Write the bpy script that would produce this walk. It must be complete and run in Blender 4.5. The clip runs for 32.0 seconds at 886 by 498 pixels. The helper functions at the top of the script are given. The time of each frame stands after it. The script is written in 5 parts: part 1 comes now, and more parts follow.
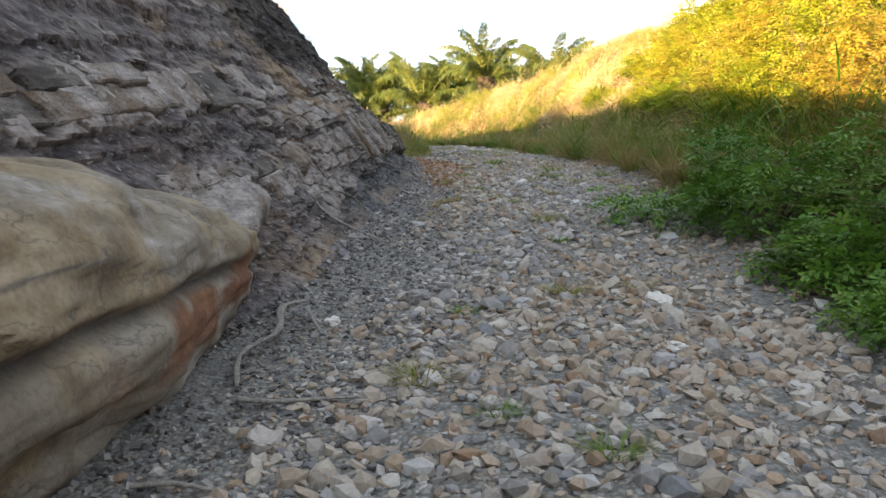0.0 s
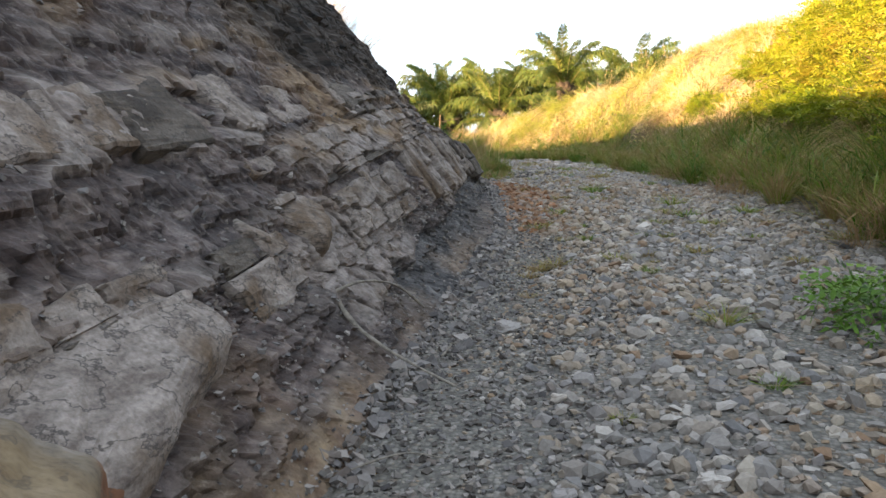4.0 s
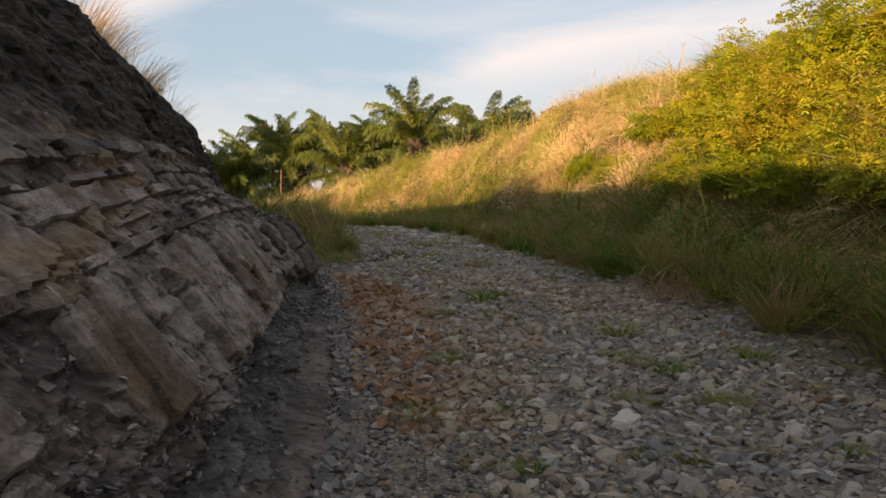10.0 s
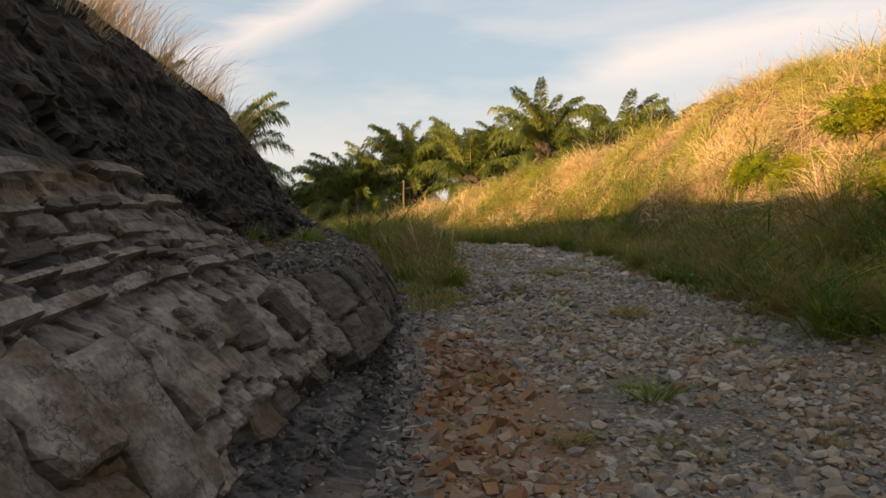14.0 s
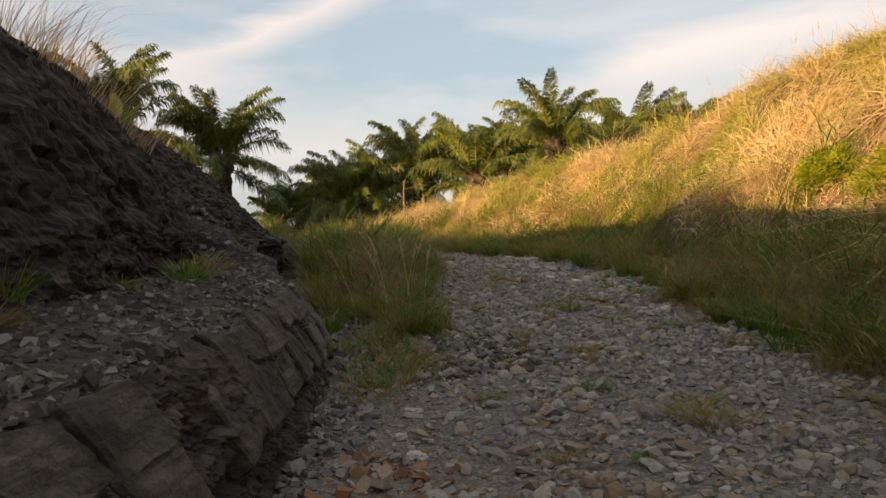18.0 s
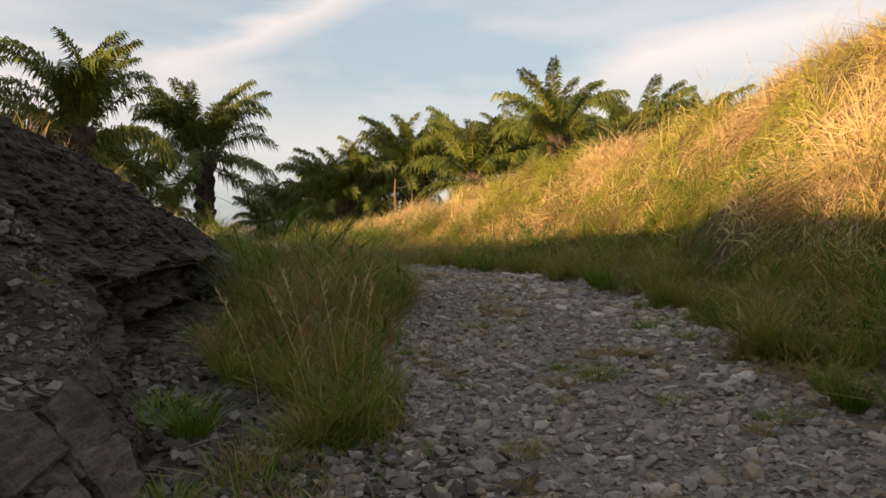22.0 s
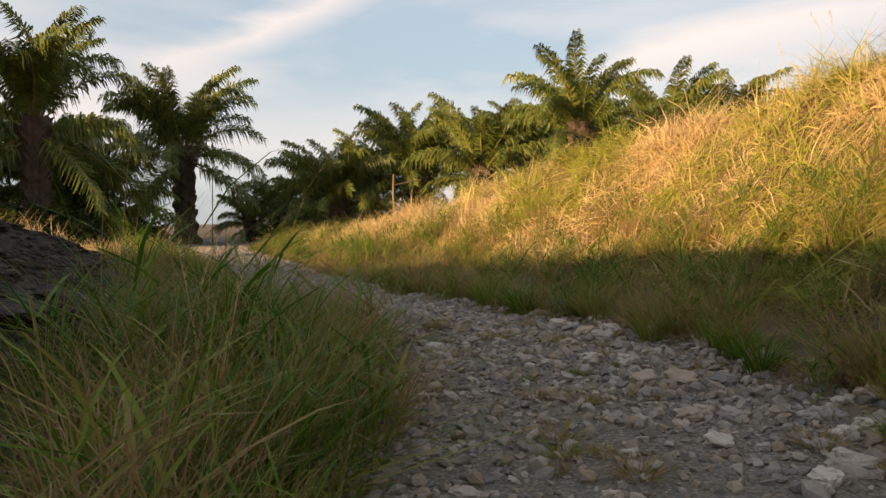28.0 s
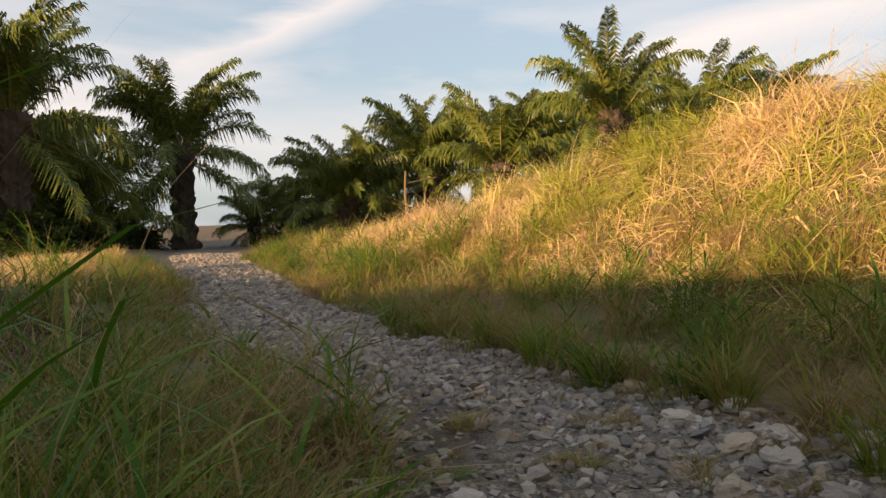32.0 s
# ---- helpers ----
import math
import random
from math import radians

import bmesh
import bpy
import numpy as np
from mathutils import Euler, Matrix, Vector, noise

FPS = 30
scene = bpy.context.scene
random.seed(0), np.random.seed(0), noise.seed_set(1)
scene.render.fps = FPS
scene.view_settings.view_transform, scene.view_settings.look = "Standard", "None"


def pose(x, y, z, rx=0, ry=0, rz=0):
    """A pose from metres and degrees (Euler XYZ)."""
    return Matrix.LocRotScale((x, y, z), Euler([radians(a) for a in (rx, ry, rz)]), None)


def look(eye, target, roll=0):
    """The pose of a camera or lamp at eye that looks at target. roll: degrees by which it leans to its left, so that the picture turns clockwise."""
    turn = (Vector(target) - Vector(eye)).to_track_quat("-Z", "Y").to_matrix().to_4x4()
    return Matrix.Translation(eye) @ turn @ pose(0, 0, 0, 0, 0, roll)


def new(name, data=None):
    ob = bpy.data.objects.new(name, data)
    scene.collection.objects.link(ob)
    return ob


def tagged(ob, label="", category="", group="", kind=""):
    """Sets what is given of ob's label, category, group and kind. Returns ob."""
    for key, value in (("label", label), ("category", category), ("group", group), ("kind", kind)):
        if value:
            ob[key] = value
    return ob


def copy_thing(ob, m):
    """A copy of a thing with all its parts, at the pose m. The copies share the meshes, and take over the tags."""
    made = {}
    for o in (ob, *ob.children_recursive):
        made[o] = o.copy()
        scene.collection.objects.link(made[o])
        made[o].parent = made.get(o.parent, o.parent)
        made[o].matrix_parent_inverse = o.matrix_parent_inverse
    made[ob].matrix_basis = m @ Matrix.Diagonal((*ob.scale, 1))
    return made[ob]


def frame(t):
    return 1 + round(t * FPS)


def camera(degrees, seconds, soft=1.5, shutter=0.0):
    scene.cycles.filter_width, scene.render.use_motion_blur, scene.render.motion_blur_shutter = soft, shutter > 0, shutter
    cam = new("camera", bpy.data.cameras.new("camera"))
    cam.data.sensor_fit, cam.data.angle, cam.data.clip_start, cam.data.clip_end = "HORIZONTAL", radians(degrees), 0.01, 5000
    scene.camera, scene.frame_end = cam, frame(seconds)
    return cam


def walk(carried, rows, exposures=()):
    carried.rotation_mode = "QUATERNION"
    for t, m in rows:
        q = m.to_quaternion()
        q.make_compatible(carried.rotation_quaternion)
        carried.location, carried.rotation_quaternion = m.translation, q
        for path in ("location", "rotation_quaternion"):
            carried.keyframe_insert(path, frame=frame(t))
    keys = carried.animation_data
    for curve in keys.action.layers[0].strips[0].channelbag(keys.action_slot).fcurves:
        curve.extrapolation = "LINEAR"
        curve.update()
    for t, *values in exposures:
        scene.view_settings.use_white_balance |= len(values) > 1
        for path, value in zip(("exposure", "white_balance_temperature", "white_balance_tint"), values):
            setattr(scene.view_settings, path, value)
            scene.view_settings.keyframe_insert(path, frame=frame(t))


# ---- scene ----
cam = camera(56.1, 32.0)
METRES, EYE, TILT, LEAN, TURN = 26.0, 1.4, -6.5, 0.0, 0.0
ROWS = [
    (0.0, 0.0, 0.0, 0.0, 0.0, 0.0, -0.0),
    (0.5, -0.0004, 0.0128, 0.0039, -0.03, 0.02, -0.02),
    (1.0, -0.0007, 0.0253, 0.0048, -0.03, -0.05, -0.05),
    (1.5, 0.0004, 0.0373, 0.0096, -0.03, -0.0, -0.11),
    (2.0, -0.0032, 0.0527, 0.0105, 0.97, 0.13, -0.1),
    (2.5, -0.002, 0.0665, 0.0125, 2.07, 0.22, -0.03),
    (3.0, -0.0031, 0.0744, 0.0172, 2.71, 0.25, -0.01),
    (3.5, -0.0063, 0.0903, 0.0204, 4.1, 0.34, 0.08),
    (5.5, -0.0074, 0.1531, 0.0326, 5.85, 0.55, 0.15),
    (6.0, -0.008, 0.1656, 0.0344, 5.79, 0.49, 0.18),
    (6.5, -0.0063, 0.1848, 0.0391, 5.85, 0.49, 0.1),
    (7.0, -0.0042, 0.1977, 0.0448, 5.87, 0.49, 0.04),
    (7.5, -0.0061, 0.2087, 0.0452, 6.45, 1.47, -0.03),
    (8.0, -0.0101, 0.2187, 0.0493, 6.66, 3.02, 0.22),
    (8.5, -0.0087, 0.2266, 0.0501, 1.96, 3.6, 0.45),
    (9.0, -0.0051, 0.2407, 0.0527, -5.19, 3.71, 0.5),
    (9.5, -0.005, 0.2511, 0.053, -5.42, 4.04, 0.66),
    (10.0, -0.0089, 0.2673, 0.0553, -5.37, 4.08, 0.61),
    (10.5, -0.0071, 0.2811, 0.0577, -5.38, 4.04, 0.62),
    (11.0, -0.0074, 0.2941, 0.059, -5.37, 4.01, 0.63),
    (11.5, -0.0089, 0.3107, 0.0634, -4.87, 4.27, 0.71),
    (12.0, -0.0029, 0.3255, 0.0671, -4.32, 4.34, 0.75),
    (12.5, -0.0039, 0.3392, 0.0672, -1.53, 4.45, 0.81),
    (13.0, -0.002, 0.3572, 0.0708, 2.59, 4.54, 0.78),
    (13.5, 0.0014, 0.3721, 0.0748, 3.3, 4.58, 0.69),
    (14.0, 0.0015, 0.3855, 0.0774, 3.68, 4.66, 0.71),
    (14.5, 0.0034, 0.4005, 0.0805, 4.06, 4.67, 0.73),
    (16.5, 0.0061, 0.4603, 0.093, 4.21, 4.67, 0.71),
    (17.0, 0.0039, 0.4789, 0.0961, 4.28, 4.66, 0.73),
    (17.5, 0.0083, 0.4973, 0.0989, 4.4, 4.68, 0.77),
    (18.0, 0.0088, 0.5113, 0.0991, 4.37, 4.6, 0.75),
    (18.5, 0.0062, 0.5278, 0.1017, 4.34, 4.65, 0.7),
    (19.0, 0.0069, 0.5435, 0.1056, 4.33, 4.65, 0.7),
    (19.5, 0.006, 0.5587, 0.1067, 4.31, 4.61, 0.66),
    (20.0, 0.0064, 0.5739, 0.1096, 4.27, 4.55, 0.68),
    (20.5, 0.0079, 0.5907, 0.1117, 4.28, 4.61, 0.64),
    (21.0, 0.0051, 0.6076, 0.1127, 4.25, 4.58, 0.67),
    (21.5, 0.0081, 0.6232, 0.1156, 4.35, 4.52, 0.72),
    (22.0, 0.0109, 0.6385, 0.1188, 4.35, 4.55, 0.7),
    (22.5, 0.0098, 0.6576, 0.1211, 4.31, 4.56, 0.67),
    (23.0, 0.0117, 0.6748, 0.1239, 4.3, 4.54, 0.65),
    (23.5, 0.01, 0.6909, 0.125, 4.3, 4.51, 0.64),
    (24.0, 0.0092, 0.7087, 0.128, 4.32, 4.48, 0.66),
    (24.5, 0.0095, 0.7245, 0.1319, 4.33, 4.52, 0.66),
    (26.5, 0.0027, 0.7863, 0.1435, 4.36, 4.4, 0.82),
    (27.0, 0.0023, 0.8032, 0.1466, 4.38, 4.39, 0.83),
    (27.5, -0.004, 0.8192, 0.1469, 4.38, 4.37, 0.84),
    (28.0, -0.0072, 0.8368, 0.1488, 4.6, 4.31, 0.99),
    (28.5, -0.008, 0.8531, 0.1526, 4.61, 4.34, 0.95),
    (29.0, -0.0123, 0.8721, 0.1543, 4.6, 4.31, 0.98),
    (29.5, -0.0121, 0.8887, 0.1573, 4.71, 4.28, 1.06),
    (30.0, -0.0117, 0.9033, 0.1599, 4.72, 4.25, 1.04),
    (30.5, -0.0132, 0.9207, 0.1624, 4.86, 4.27, 1.1),
    (31.0, -0.0125, 0.9376, 0.1643, 5.05, 4.26, 1.16),
    (31.5, -0.0154, 0.9535, 0.1653, 5.07, 4.19, 1.19),
    (32.0, -0.0217, 0.9708, 0.1688, 5.67, 4.22, 1.46),
]
walk(cam, [(t, pose(0, 0, EYE, TILT, LEAN, TURN) @ pose(METRES * x, METRES * y, METRES * z, 90 + pitch, roll, yaw)) for t, x, y, z, yaw, pitch, roll in ROWS],
     exposures=[(0.0, 2.37, 6300, 15), (5.0, 2.35, 6450, 15), (6.9, 2.48, 6550, 15), (8.8, 1.04, 6850, 19), (12.5, 1.06, 7550, 20), (24.0, 1.07, 7450, 20), (29.0, 1.1, 7350, 20), (32.0, 1.1, 7250, 20)])

# ---- world and sun ----
SUN_EL, SUN_AZ = 7.6, 218.0
world = bpy.data.worlds.new("sky")
scene.world = world
world.use_nodes = True
wt = world.node_tree
wt.nodes.clear()


def wnode(kind, **inputs):
    n = wt.nodes.new(kind)
    for k, v in inputs.items():
        n.inputs[k.replace("_", " ")].default_value = v
    return n


w_out = wnode("ShaderNodeOutputWorld")
w_bg = wnode("ShaderNodeBackground", Strength=0.10)
w_sky = wnode("ShaderNodeTexSky")
w_sky.sky_type, w_sky.sun_disc = "NISHITA", False
w_sky.sun_elevation, w_sky.sun_rotation = radians(SUN_EL), radians(SUN_AZ)
w_sky.air_density, w_sky.dust_density, w_sky.ozone_density = 1.0, 1.0, 2.5
w_co = wnode("ShaderNodeTexCoord")
w_map = wnode("ShaderNodeMapping", Scale=(1.3, 0.7, 5.0), Rotation=(0.3, 0.25, 0.5))
w_noise = wnode("ShaderNodeTexNoise", Scale=1.6, Detail=7.0, Roughness=0.55, Distortion=0.4)
w_ramp = wnode("ShaderNodeValToRGB")
w_ramp.color_ramp.elements[0].position, w_ramp.color_ramp.elements[1].position = 0.40, 0.74


def wmath(kind, a, b=0.0):
    n = wnode("ShaderNodeMath")
    n.operation = kind
    for k, v in enumerate((a, b)):
        if isinstance(v, (int, float)):
            n.inputs[k].default_value = v
        else:
            wt.links.new(v, n.inputs[k])
    return n.outputs[0]


def cloud_band(a, b, half, begin, amount):
    """A streak of thin cloud along the great circle from direction a to b."""
    a, b = Vector(a).normalized(), Vector(b).normalized()
    across = a.cross(b).normalized()
    dots = []
    for v in (across, across.cross(a)):
        d = wnode("ShaderNodeVectorMath")
        d.operation = "DOT_PRODUCT"
        wt.links.new(w_co.outputs["Generated"], d.inputs[0])
        d.inputs[1].default_value = v
        dots.append(d.outputs["Value"])
    off = wmath("ABSOLUTE", wmath("ADD", dots[0], wmath("MULTIPLY", wmath("SUBTRACT", w_noise.outputs[0], 0.5), 0.12)))
    body = wmath("MAXIMUM", wmath("SUBTRACT", 1.0, wmath("DIVIDE", off, half)), 0.0)
    run = wmath("MINIMUM", wmath("MAXIMUM", wmath("DIVIDE", wmath("SUBTRACT", dots[1], begin), 0.15), 0.0), 1.0)
    return wmath("MULTIPLY", wmath("MULTIPLY", body, run), amount)


w_mix = wnode("ShaderNodeMixRGB")
w_mix.inputs[2].default_value = (4.7, 4.6, 4.5, 1)
wt.links.new(w_co.outputs["Generated"], w_map.inputs[0])
wt.links.new(w_map.outputs[0], w_noise.inputs[0])
wt.links.new(w_noise.outputs[0], w_ramp.inputs[0])
w_cover = wmath("ADD", wmath("MULTIPLY", w_ramp.outputs[0], 0.62), cloud_band((0.126, 0.978, 0.16), (0.392, 0.895, 0.205), 0.042, -0.12, 0.5))
w_cover = wmath("ADD", w_cover, cloud_band((-0.364, 0.914, 0.18), (-0.208, 0.944, 0.257), 0.03, -0.06, 0.7))
w_cover = wmath("ADD", w_cover, cloud_band((-0.45, 0.89, 0.12), (-0.05, 0.99, 0.09), 0.08, -0.6, 0.5))
wt.links.new(wmath("MINIMUM", w_cover, 1.0), w_mix.inputs[0])
w_veil = wnode("ShaderNodeMixRGB")
w_veil.inputs[0].default_value, w_veil.inputs[2].default_value = 0.66, (2.45, 3.25, 3.8, 1)
wt.links.new(w_sky.outputs[0], w_veil.inputs[1])
wt.links.new(w_veil.outputs[0], w_mix.inputs[1])
wt.links.new(w_mix.outputs[0], w_bg.inputs[0])
wt.links.new(w_bg.outputs[0], w_out.inputs[0])

sun = new("sun", bpy.data.lights.new("sun", "SUN"))
sun.data.energy, sun.data.angle, sun.data.color = 5.0, radians(0.6), (1.0, 0.73, 0.41)
to_sun = Vector((math.sin(radians(SUN_AZ)) * math.cos(radians(SUN_EL)), math.cos(radians(SUN_AZ)) * math.cos(radians(SUN_EL)), math.sin(radians(SUN_EL))))
sun.matrix_world = look(to_sun * 100, (0, 0, 0))


# ---- noise and plan ----
def hash2(ix, iy, seed):
    n = (ix.astype(np.int64) * 374761393 + iy.astype(np.int64) * 668265263 + seed * 974634777) & 0xFFFFFFFF
    n = ((n ^ (n >> 13)) * 1274126177) & 0xFFFFFFFF
    return ((n ^ (n >> 16)) & 0xFFFFFF) / float(0xFFFFFF)


def vnoise(x, y, seed=0):
    x, y = np.asarray(x, float), np.asarray(y, float)
    ix, iy = np.floor(x), np.floor(y)
    fx, fy = x - ix, y - iy
    fx, fy = fx * fx * (3 - 2 * fx), fy * fy * (3 - 2 * fy)
    a, b = hash2(ix, iy, seed), hash2(ix + 1, iy, seed)
    c, d = hash2(ix, iy + 1, seed), hash2(ix + 1, iy + 1, seed)
    return (a * (1 - fx) + b * fx) * (1 - fy) + (c * (1 - fx) + d * fx) * fy


def cells(x, y, seed=0):
    """Cellular noise: a random value for each cell and the distance from its border."""
    x, y = np.asarray(x, float), np.asarray(y, float)
    ix, iy = np.floor(x), np.floor(y)
    f1, f2, who = np.full(x.shape, 9.0), np.full(x.shape, 9.0), np.zeros(x.shape)
    for a in (-1, 0, 1):
        for b in (-1, 0, 1):
            jx, jy = ix + a, iy + b
            d = np.hypot(jx + hash2(jx, jy, seed) - x, jy + hash2(jx, jy, seed + 1) - y)
            near = d < f1
            f2 = np.where(near, f1, np.minimum(f2, d))
            who = np.where(near, hash2(jx, jy, seed + 2), who)
            f1 = np.where(near, d, f1)
    return who, f2 - f1


def fbm(x, y, seed=0, octaves=4):
    total, amp, norm = 0.0, 1.0, 0.0
    for k in range(octaves):
        total = total + amp * (vnoise(np.asarray(x) * 2 ** k + 7.3 * k, np.asarray(y) * 2 ** k - 3.1 * k, seed + k) - 0.5)
        norm, amp = norm + amp, amp * 0.5
    return total / norm * 2


def smooth(a, b, v):
    t = np.clip((np.asarray(v, float) - a) / (b - a), 0, 1)
    return t * t * (3 - 2 * t)


def soft_interp(y, ys, zs, r=0.8):
    return sum(np.interp(np.asarray(y) + k * r, ys, zs) for k in (-1, -0.5, 0, 0.5, 1)) / 5


def road_z(y):
    return soft_interp(y, [-14, 0, 5, 8, 12, 16, 20, 24, 27, 30, 40, 53, 60, 75], [-0.9, 0.12, 0.58, 0.80, 1.01, 1.22, 1.34, 1.41, 1.51, 1.64, 1.72, 1.78, 1.70, 1.5])


def road_right(y):
    return soft_interp(y, [-14, 0, 4, 6, 8, 12, 15, 20, 22.5, 25, 27.5, 29, 31, 33.3, 37, 43, 50, 60, 75],
                       [2.0, 1.9, 1.95, 2.2, 2.45, 2.75, 2.65, 2.4, 2.1, 2.1, 1.7, 1.1, 0.1, -1.7, -3.5, -6.0, -9.0, -13, -18])


def road_left(y):
    return soft_interp(y, [-14, 0, 2.5, 3.6, 5, 8, 11, 14.5, 17, 20, 21.2, 22.5, 25, 29, 32, 35, 46, 60, 75],
                       [-2.2, -1.6, -1.3, -1.0, -0.8, -0.5, -0.25, -0.4, -0.6, -0.92, -1.45, -2.45, -3.1, -3.7, -4.0, -4.6, -9.6, -16, -22])


def ridge_rise(y):
    return soft_interp(y, [-14, 0, 4, 8, 13, 17, 20, 22, 24, 27, 30, 34, 40, 50, 75], [4.2, 4.2, 4.0, 3.5, 3.1, 2.95, 2.70, 2.55, 2.38, 1.95, 1.3, 0.6, 0.35, 0.2, 0.2])


def ridge_run(y):
    return soft_interp(y, [-14, 0, 6, 13, 17, 20, 22, 24, 27, 30, 40, 75], [3.4, 3.4, 3.1, 2.72, 2.7, 2.7, 1.9, 1.5, 1.3, 1.4, 1.6, 1.6])


# cross-section of the cut face: run and rise as parts of the ridge's, plain and with a bench
RUN_A = [0, 0.09, 0.17, 0.185, 0.205, 0.295, 0.39, 0.56, 0.70, 0.88, 1.0, 1.15, 1.35]
RISE_A = [0, 0.055, 0.125, 0.145, 0.18, 0.29, 0.38, 0.55, 0.69, 0.87, 0.99, 1.02, 1.0]
RUN_B = [0, 0.03, 0.06, 0.09, 0.13, 0.18, 0.235, 0.50, 0.535, 0.67, 0.86, 1.04, 1.3]
RISE_B = [0, 0.02, 0.05, 0.10, 0.175, 0.245, 0.275, 0.305, 0.43, 0.66, 0.88, 1.01, 1.0]

RUN_C = [0, 0.05, 0.12, 0.16, 0.18, 0.20, 0.30, 0.45, 0.60, 0.80, 1.0, 1.15, 1.35]
RISE_C = [0, 0.02, 0.05, 0.12, 0.25, 0.38, 0.43, 0.55, 0.68, 0.85, 0.99, 1.02, 1.0]


def low_step(y):
    return smooth(20.5, 22.5, y) * smooth(31, 28, y)


def bench(y):
    return smooth(13.5, 16.5, y) * smooth(22.4, 20.6, y)


def bank_crest(y):
    return soft_interp(y, [-14, 8, 16, 20, 24, 28, 31, 37, 42, 48, 52, 60, 75], [2.2, 2.5, 2.9, 3.15, 3.55, 3.6, 3.4, 2.45, 1.75, 0.85, 0.2, 0.1, 0.1])


def bank_foot(y):
    return np.interp(y, [14, 20, 26, 29.5, 31, 32.8, 35, 37.5, 42, 48], [0.0, 0.35, 0.5, 0.75, 1.4, 2.3, 2.6, 2.3, 1.4, 0.1])


def ground_z(x, y):
    x, y = np.asarray(x, float), np.asarray(y, float)
    z = road_z(y)
    o = x - road_right(y)
    o2 = o - bank_foot(y)
    k = smooth(22, 25, y) * smooth(32, 29.5, y)
    rise = np.interp(o2, [0, 0.8, 1.6, 2.5, 3.3, 4.1, 5.2, 9, 30, 300], [0, 0.04, 0.19, 0.46, 0.74, 0.96, 1.06, 1.12, 1.0, 0.5])
    worn = np.interp(o2, [0, 0.9, 1.35, 1.55, 1.8, 2.5, 3.3, 4.1, 5.2, 9, 30, 300], [0, 0.04, 0.10, 0.22, 0.30, 0.45, 0.72, 0.96, 1.06, 1.12, 1.0, 0.5])
    rise = (rise * (1 - k) + worn * k) * bank_crest(y) * (1 + 0.10 * fbm(x * 0.5, y * 0.35, 5)) + 0.30 * smooth(0.8, 1.8, o2) * smooth(9, 7, o2) * fbm(x * 1.3, y * 1.2, 8, 4) * smooth(60, 48, y)
    l = road_left(y) - x
    run, top = ridge_run(y), ridge_rise(y)
    r, k = (l - 0.45 * smooth(34, 31, y) * smooth(0.0, 0.6, l) * smooth(1.5, 1.0, l / run)) / run, bench(y)
    u = np.interp(r, RUN_A + [3, 8, 60], RISE_A + [0.95, 0.7, 0.3]) * (1 - k) + np.interp(r, RUN_B + [3, 8, 60], RISE_B + [0.95, 0.7, 0.3]) * k
    u = u * (1 - low_step(y)) + np.interp(r, RUN_C + [3, 8, 60], RISE_C + [0.95, 0.7, 0.3]) * low_step(y)
    cliff = smooth(34, 31, y)
    left = u * top - 0.20 * cliff * smooth(0.05, 0.4, l) * smooth(1.5, 1.0, l / run)
    mid = smooth(0, 0.6, -o) * smooth(0, 0.5, -l)
    ruts = 0.025 * fbm(x * 1.3, y * 0.5, 9) + 0.05 * smooth(0.9, 0.0, np.abs((x - road_left(y)) / np.maximum(0.5, road_right(y) - road_left(y)) - 0.55) * 2) * mid
    far = smooth(60, 110, np.hypot(x, y))
    return z + rise * (o2 > 0) + left * (l > 0) + ruts * (1 - far) + 0.04 * fbm(x * 0.9, y * 0.9, 3) * (1 - mid) * (1 - far)


# ---- materials ----
def material(name, rough=0.9):
    m = bpy.data.materials.new(name)
    m.use_nodes = True
    nt = m.node_tree
    b = nt.nodes["Principled BSDF"]
    b.inputs["Roughness"].default_value = rough
    b.inputs["Specular IOR Level"].default_value = 0.25
    return m, nt, b


def node(nt, kind, ins=None, **attrs):
    n = nt.nodes.new(kind)
    for k, v in attrs.items():
        setattr(n, k, v)
    for k, v in (ins or {}).items():
        if isinstance(v, bpy.types.NodeSocket):
            nt.links.new(v, n.inputs[k])
        else:
            n.inputs[k].default_value = v
    return n


def tex(nt, scale, detail=5.0, rough=0.6, stretch=(1, 1, 1)):
    g = node(nt, "ShaderNodeNewGeometry")
    mp = node(nt, "ShaderNodeMapping", {0: g.outputs["Position"], "Scale": stretch})
    return node(nt, "ShaderNodeTexNoise", {"Vector": mp.outputs[0], "Scale": scale, "Detail": detail, "Roughness": rough}).outputs[0]


def ramp(nt, fac, stops):
    r = node(nt, "ShaderNodeValToRGB", {0: fac})
    while len(r.color_ramp.elements) < len(stops):
        r.color_ramp.elements.new(0.5)
    for e, (p, c) in zip(r.color_ramp.elements, stops):
        e.position, e.color = p, (*c, 1)
    return r.outputs[0]


def blend(nt, fac, a, b, how="MIX"):
    n = node(nt, "ShaderNodeMixRGB", blend_type=how)
    for k, v in ((0, fac), (1, a), (2, b)):
        if isinstance(v, bpy.types.NodeSocket):
            nt.links.new(v, n.inputs[k])
        else:
            n.inputs[k].default_value = v if k == 0 else (*v, 1)
    return n.outputs[0]


def attr(nt, name):
    return node(nt, "ShaderNodeAttribute", attribute_name=name).outputs["Fac"]


def bump(nt, b, height, strength=0.5, dist=0.02):
    n = node(nt, "ShaderNodeBump", {"Height": height, "Strength": strength, "Distance": dist})
    nt.links.new(n.outputs[0], b.inputs["Normal"])


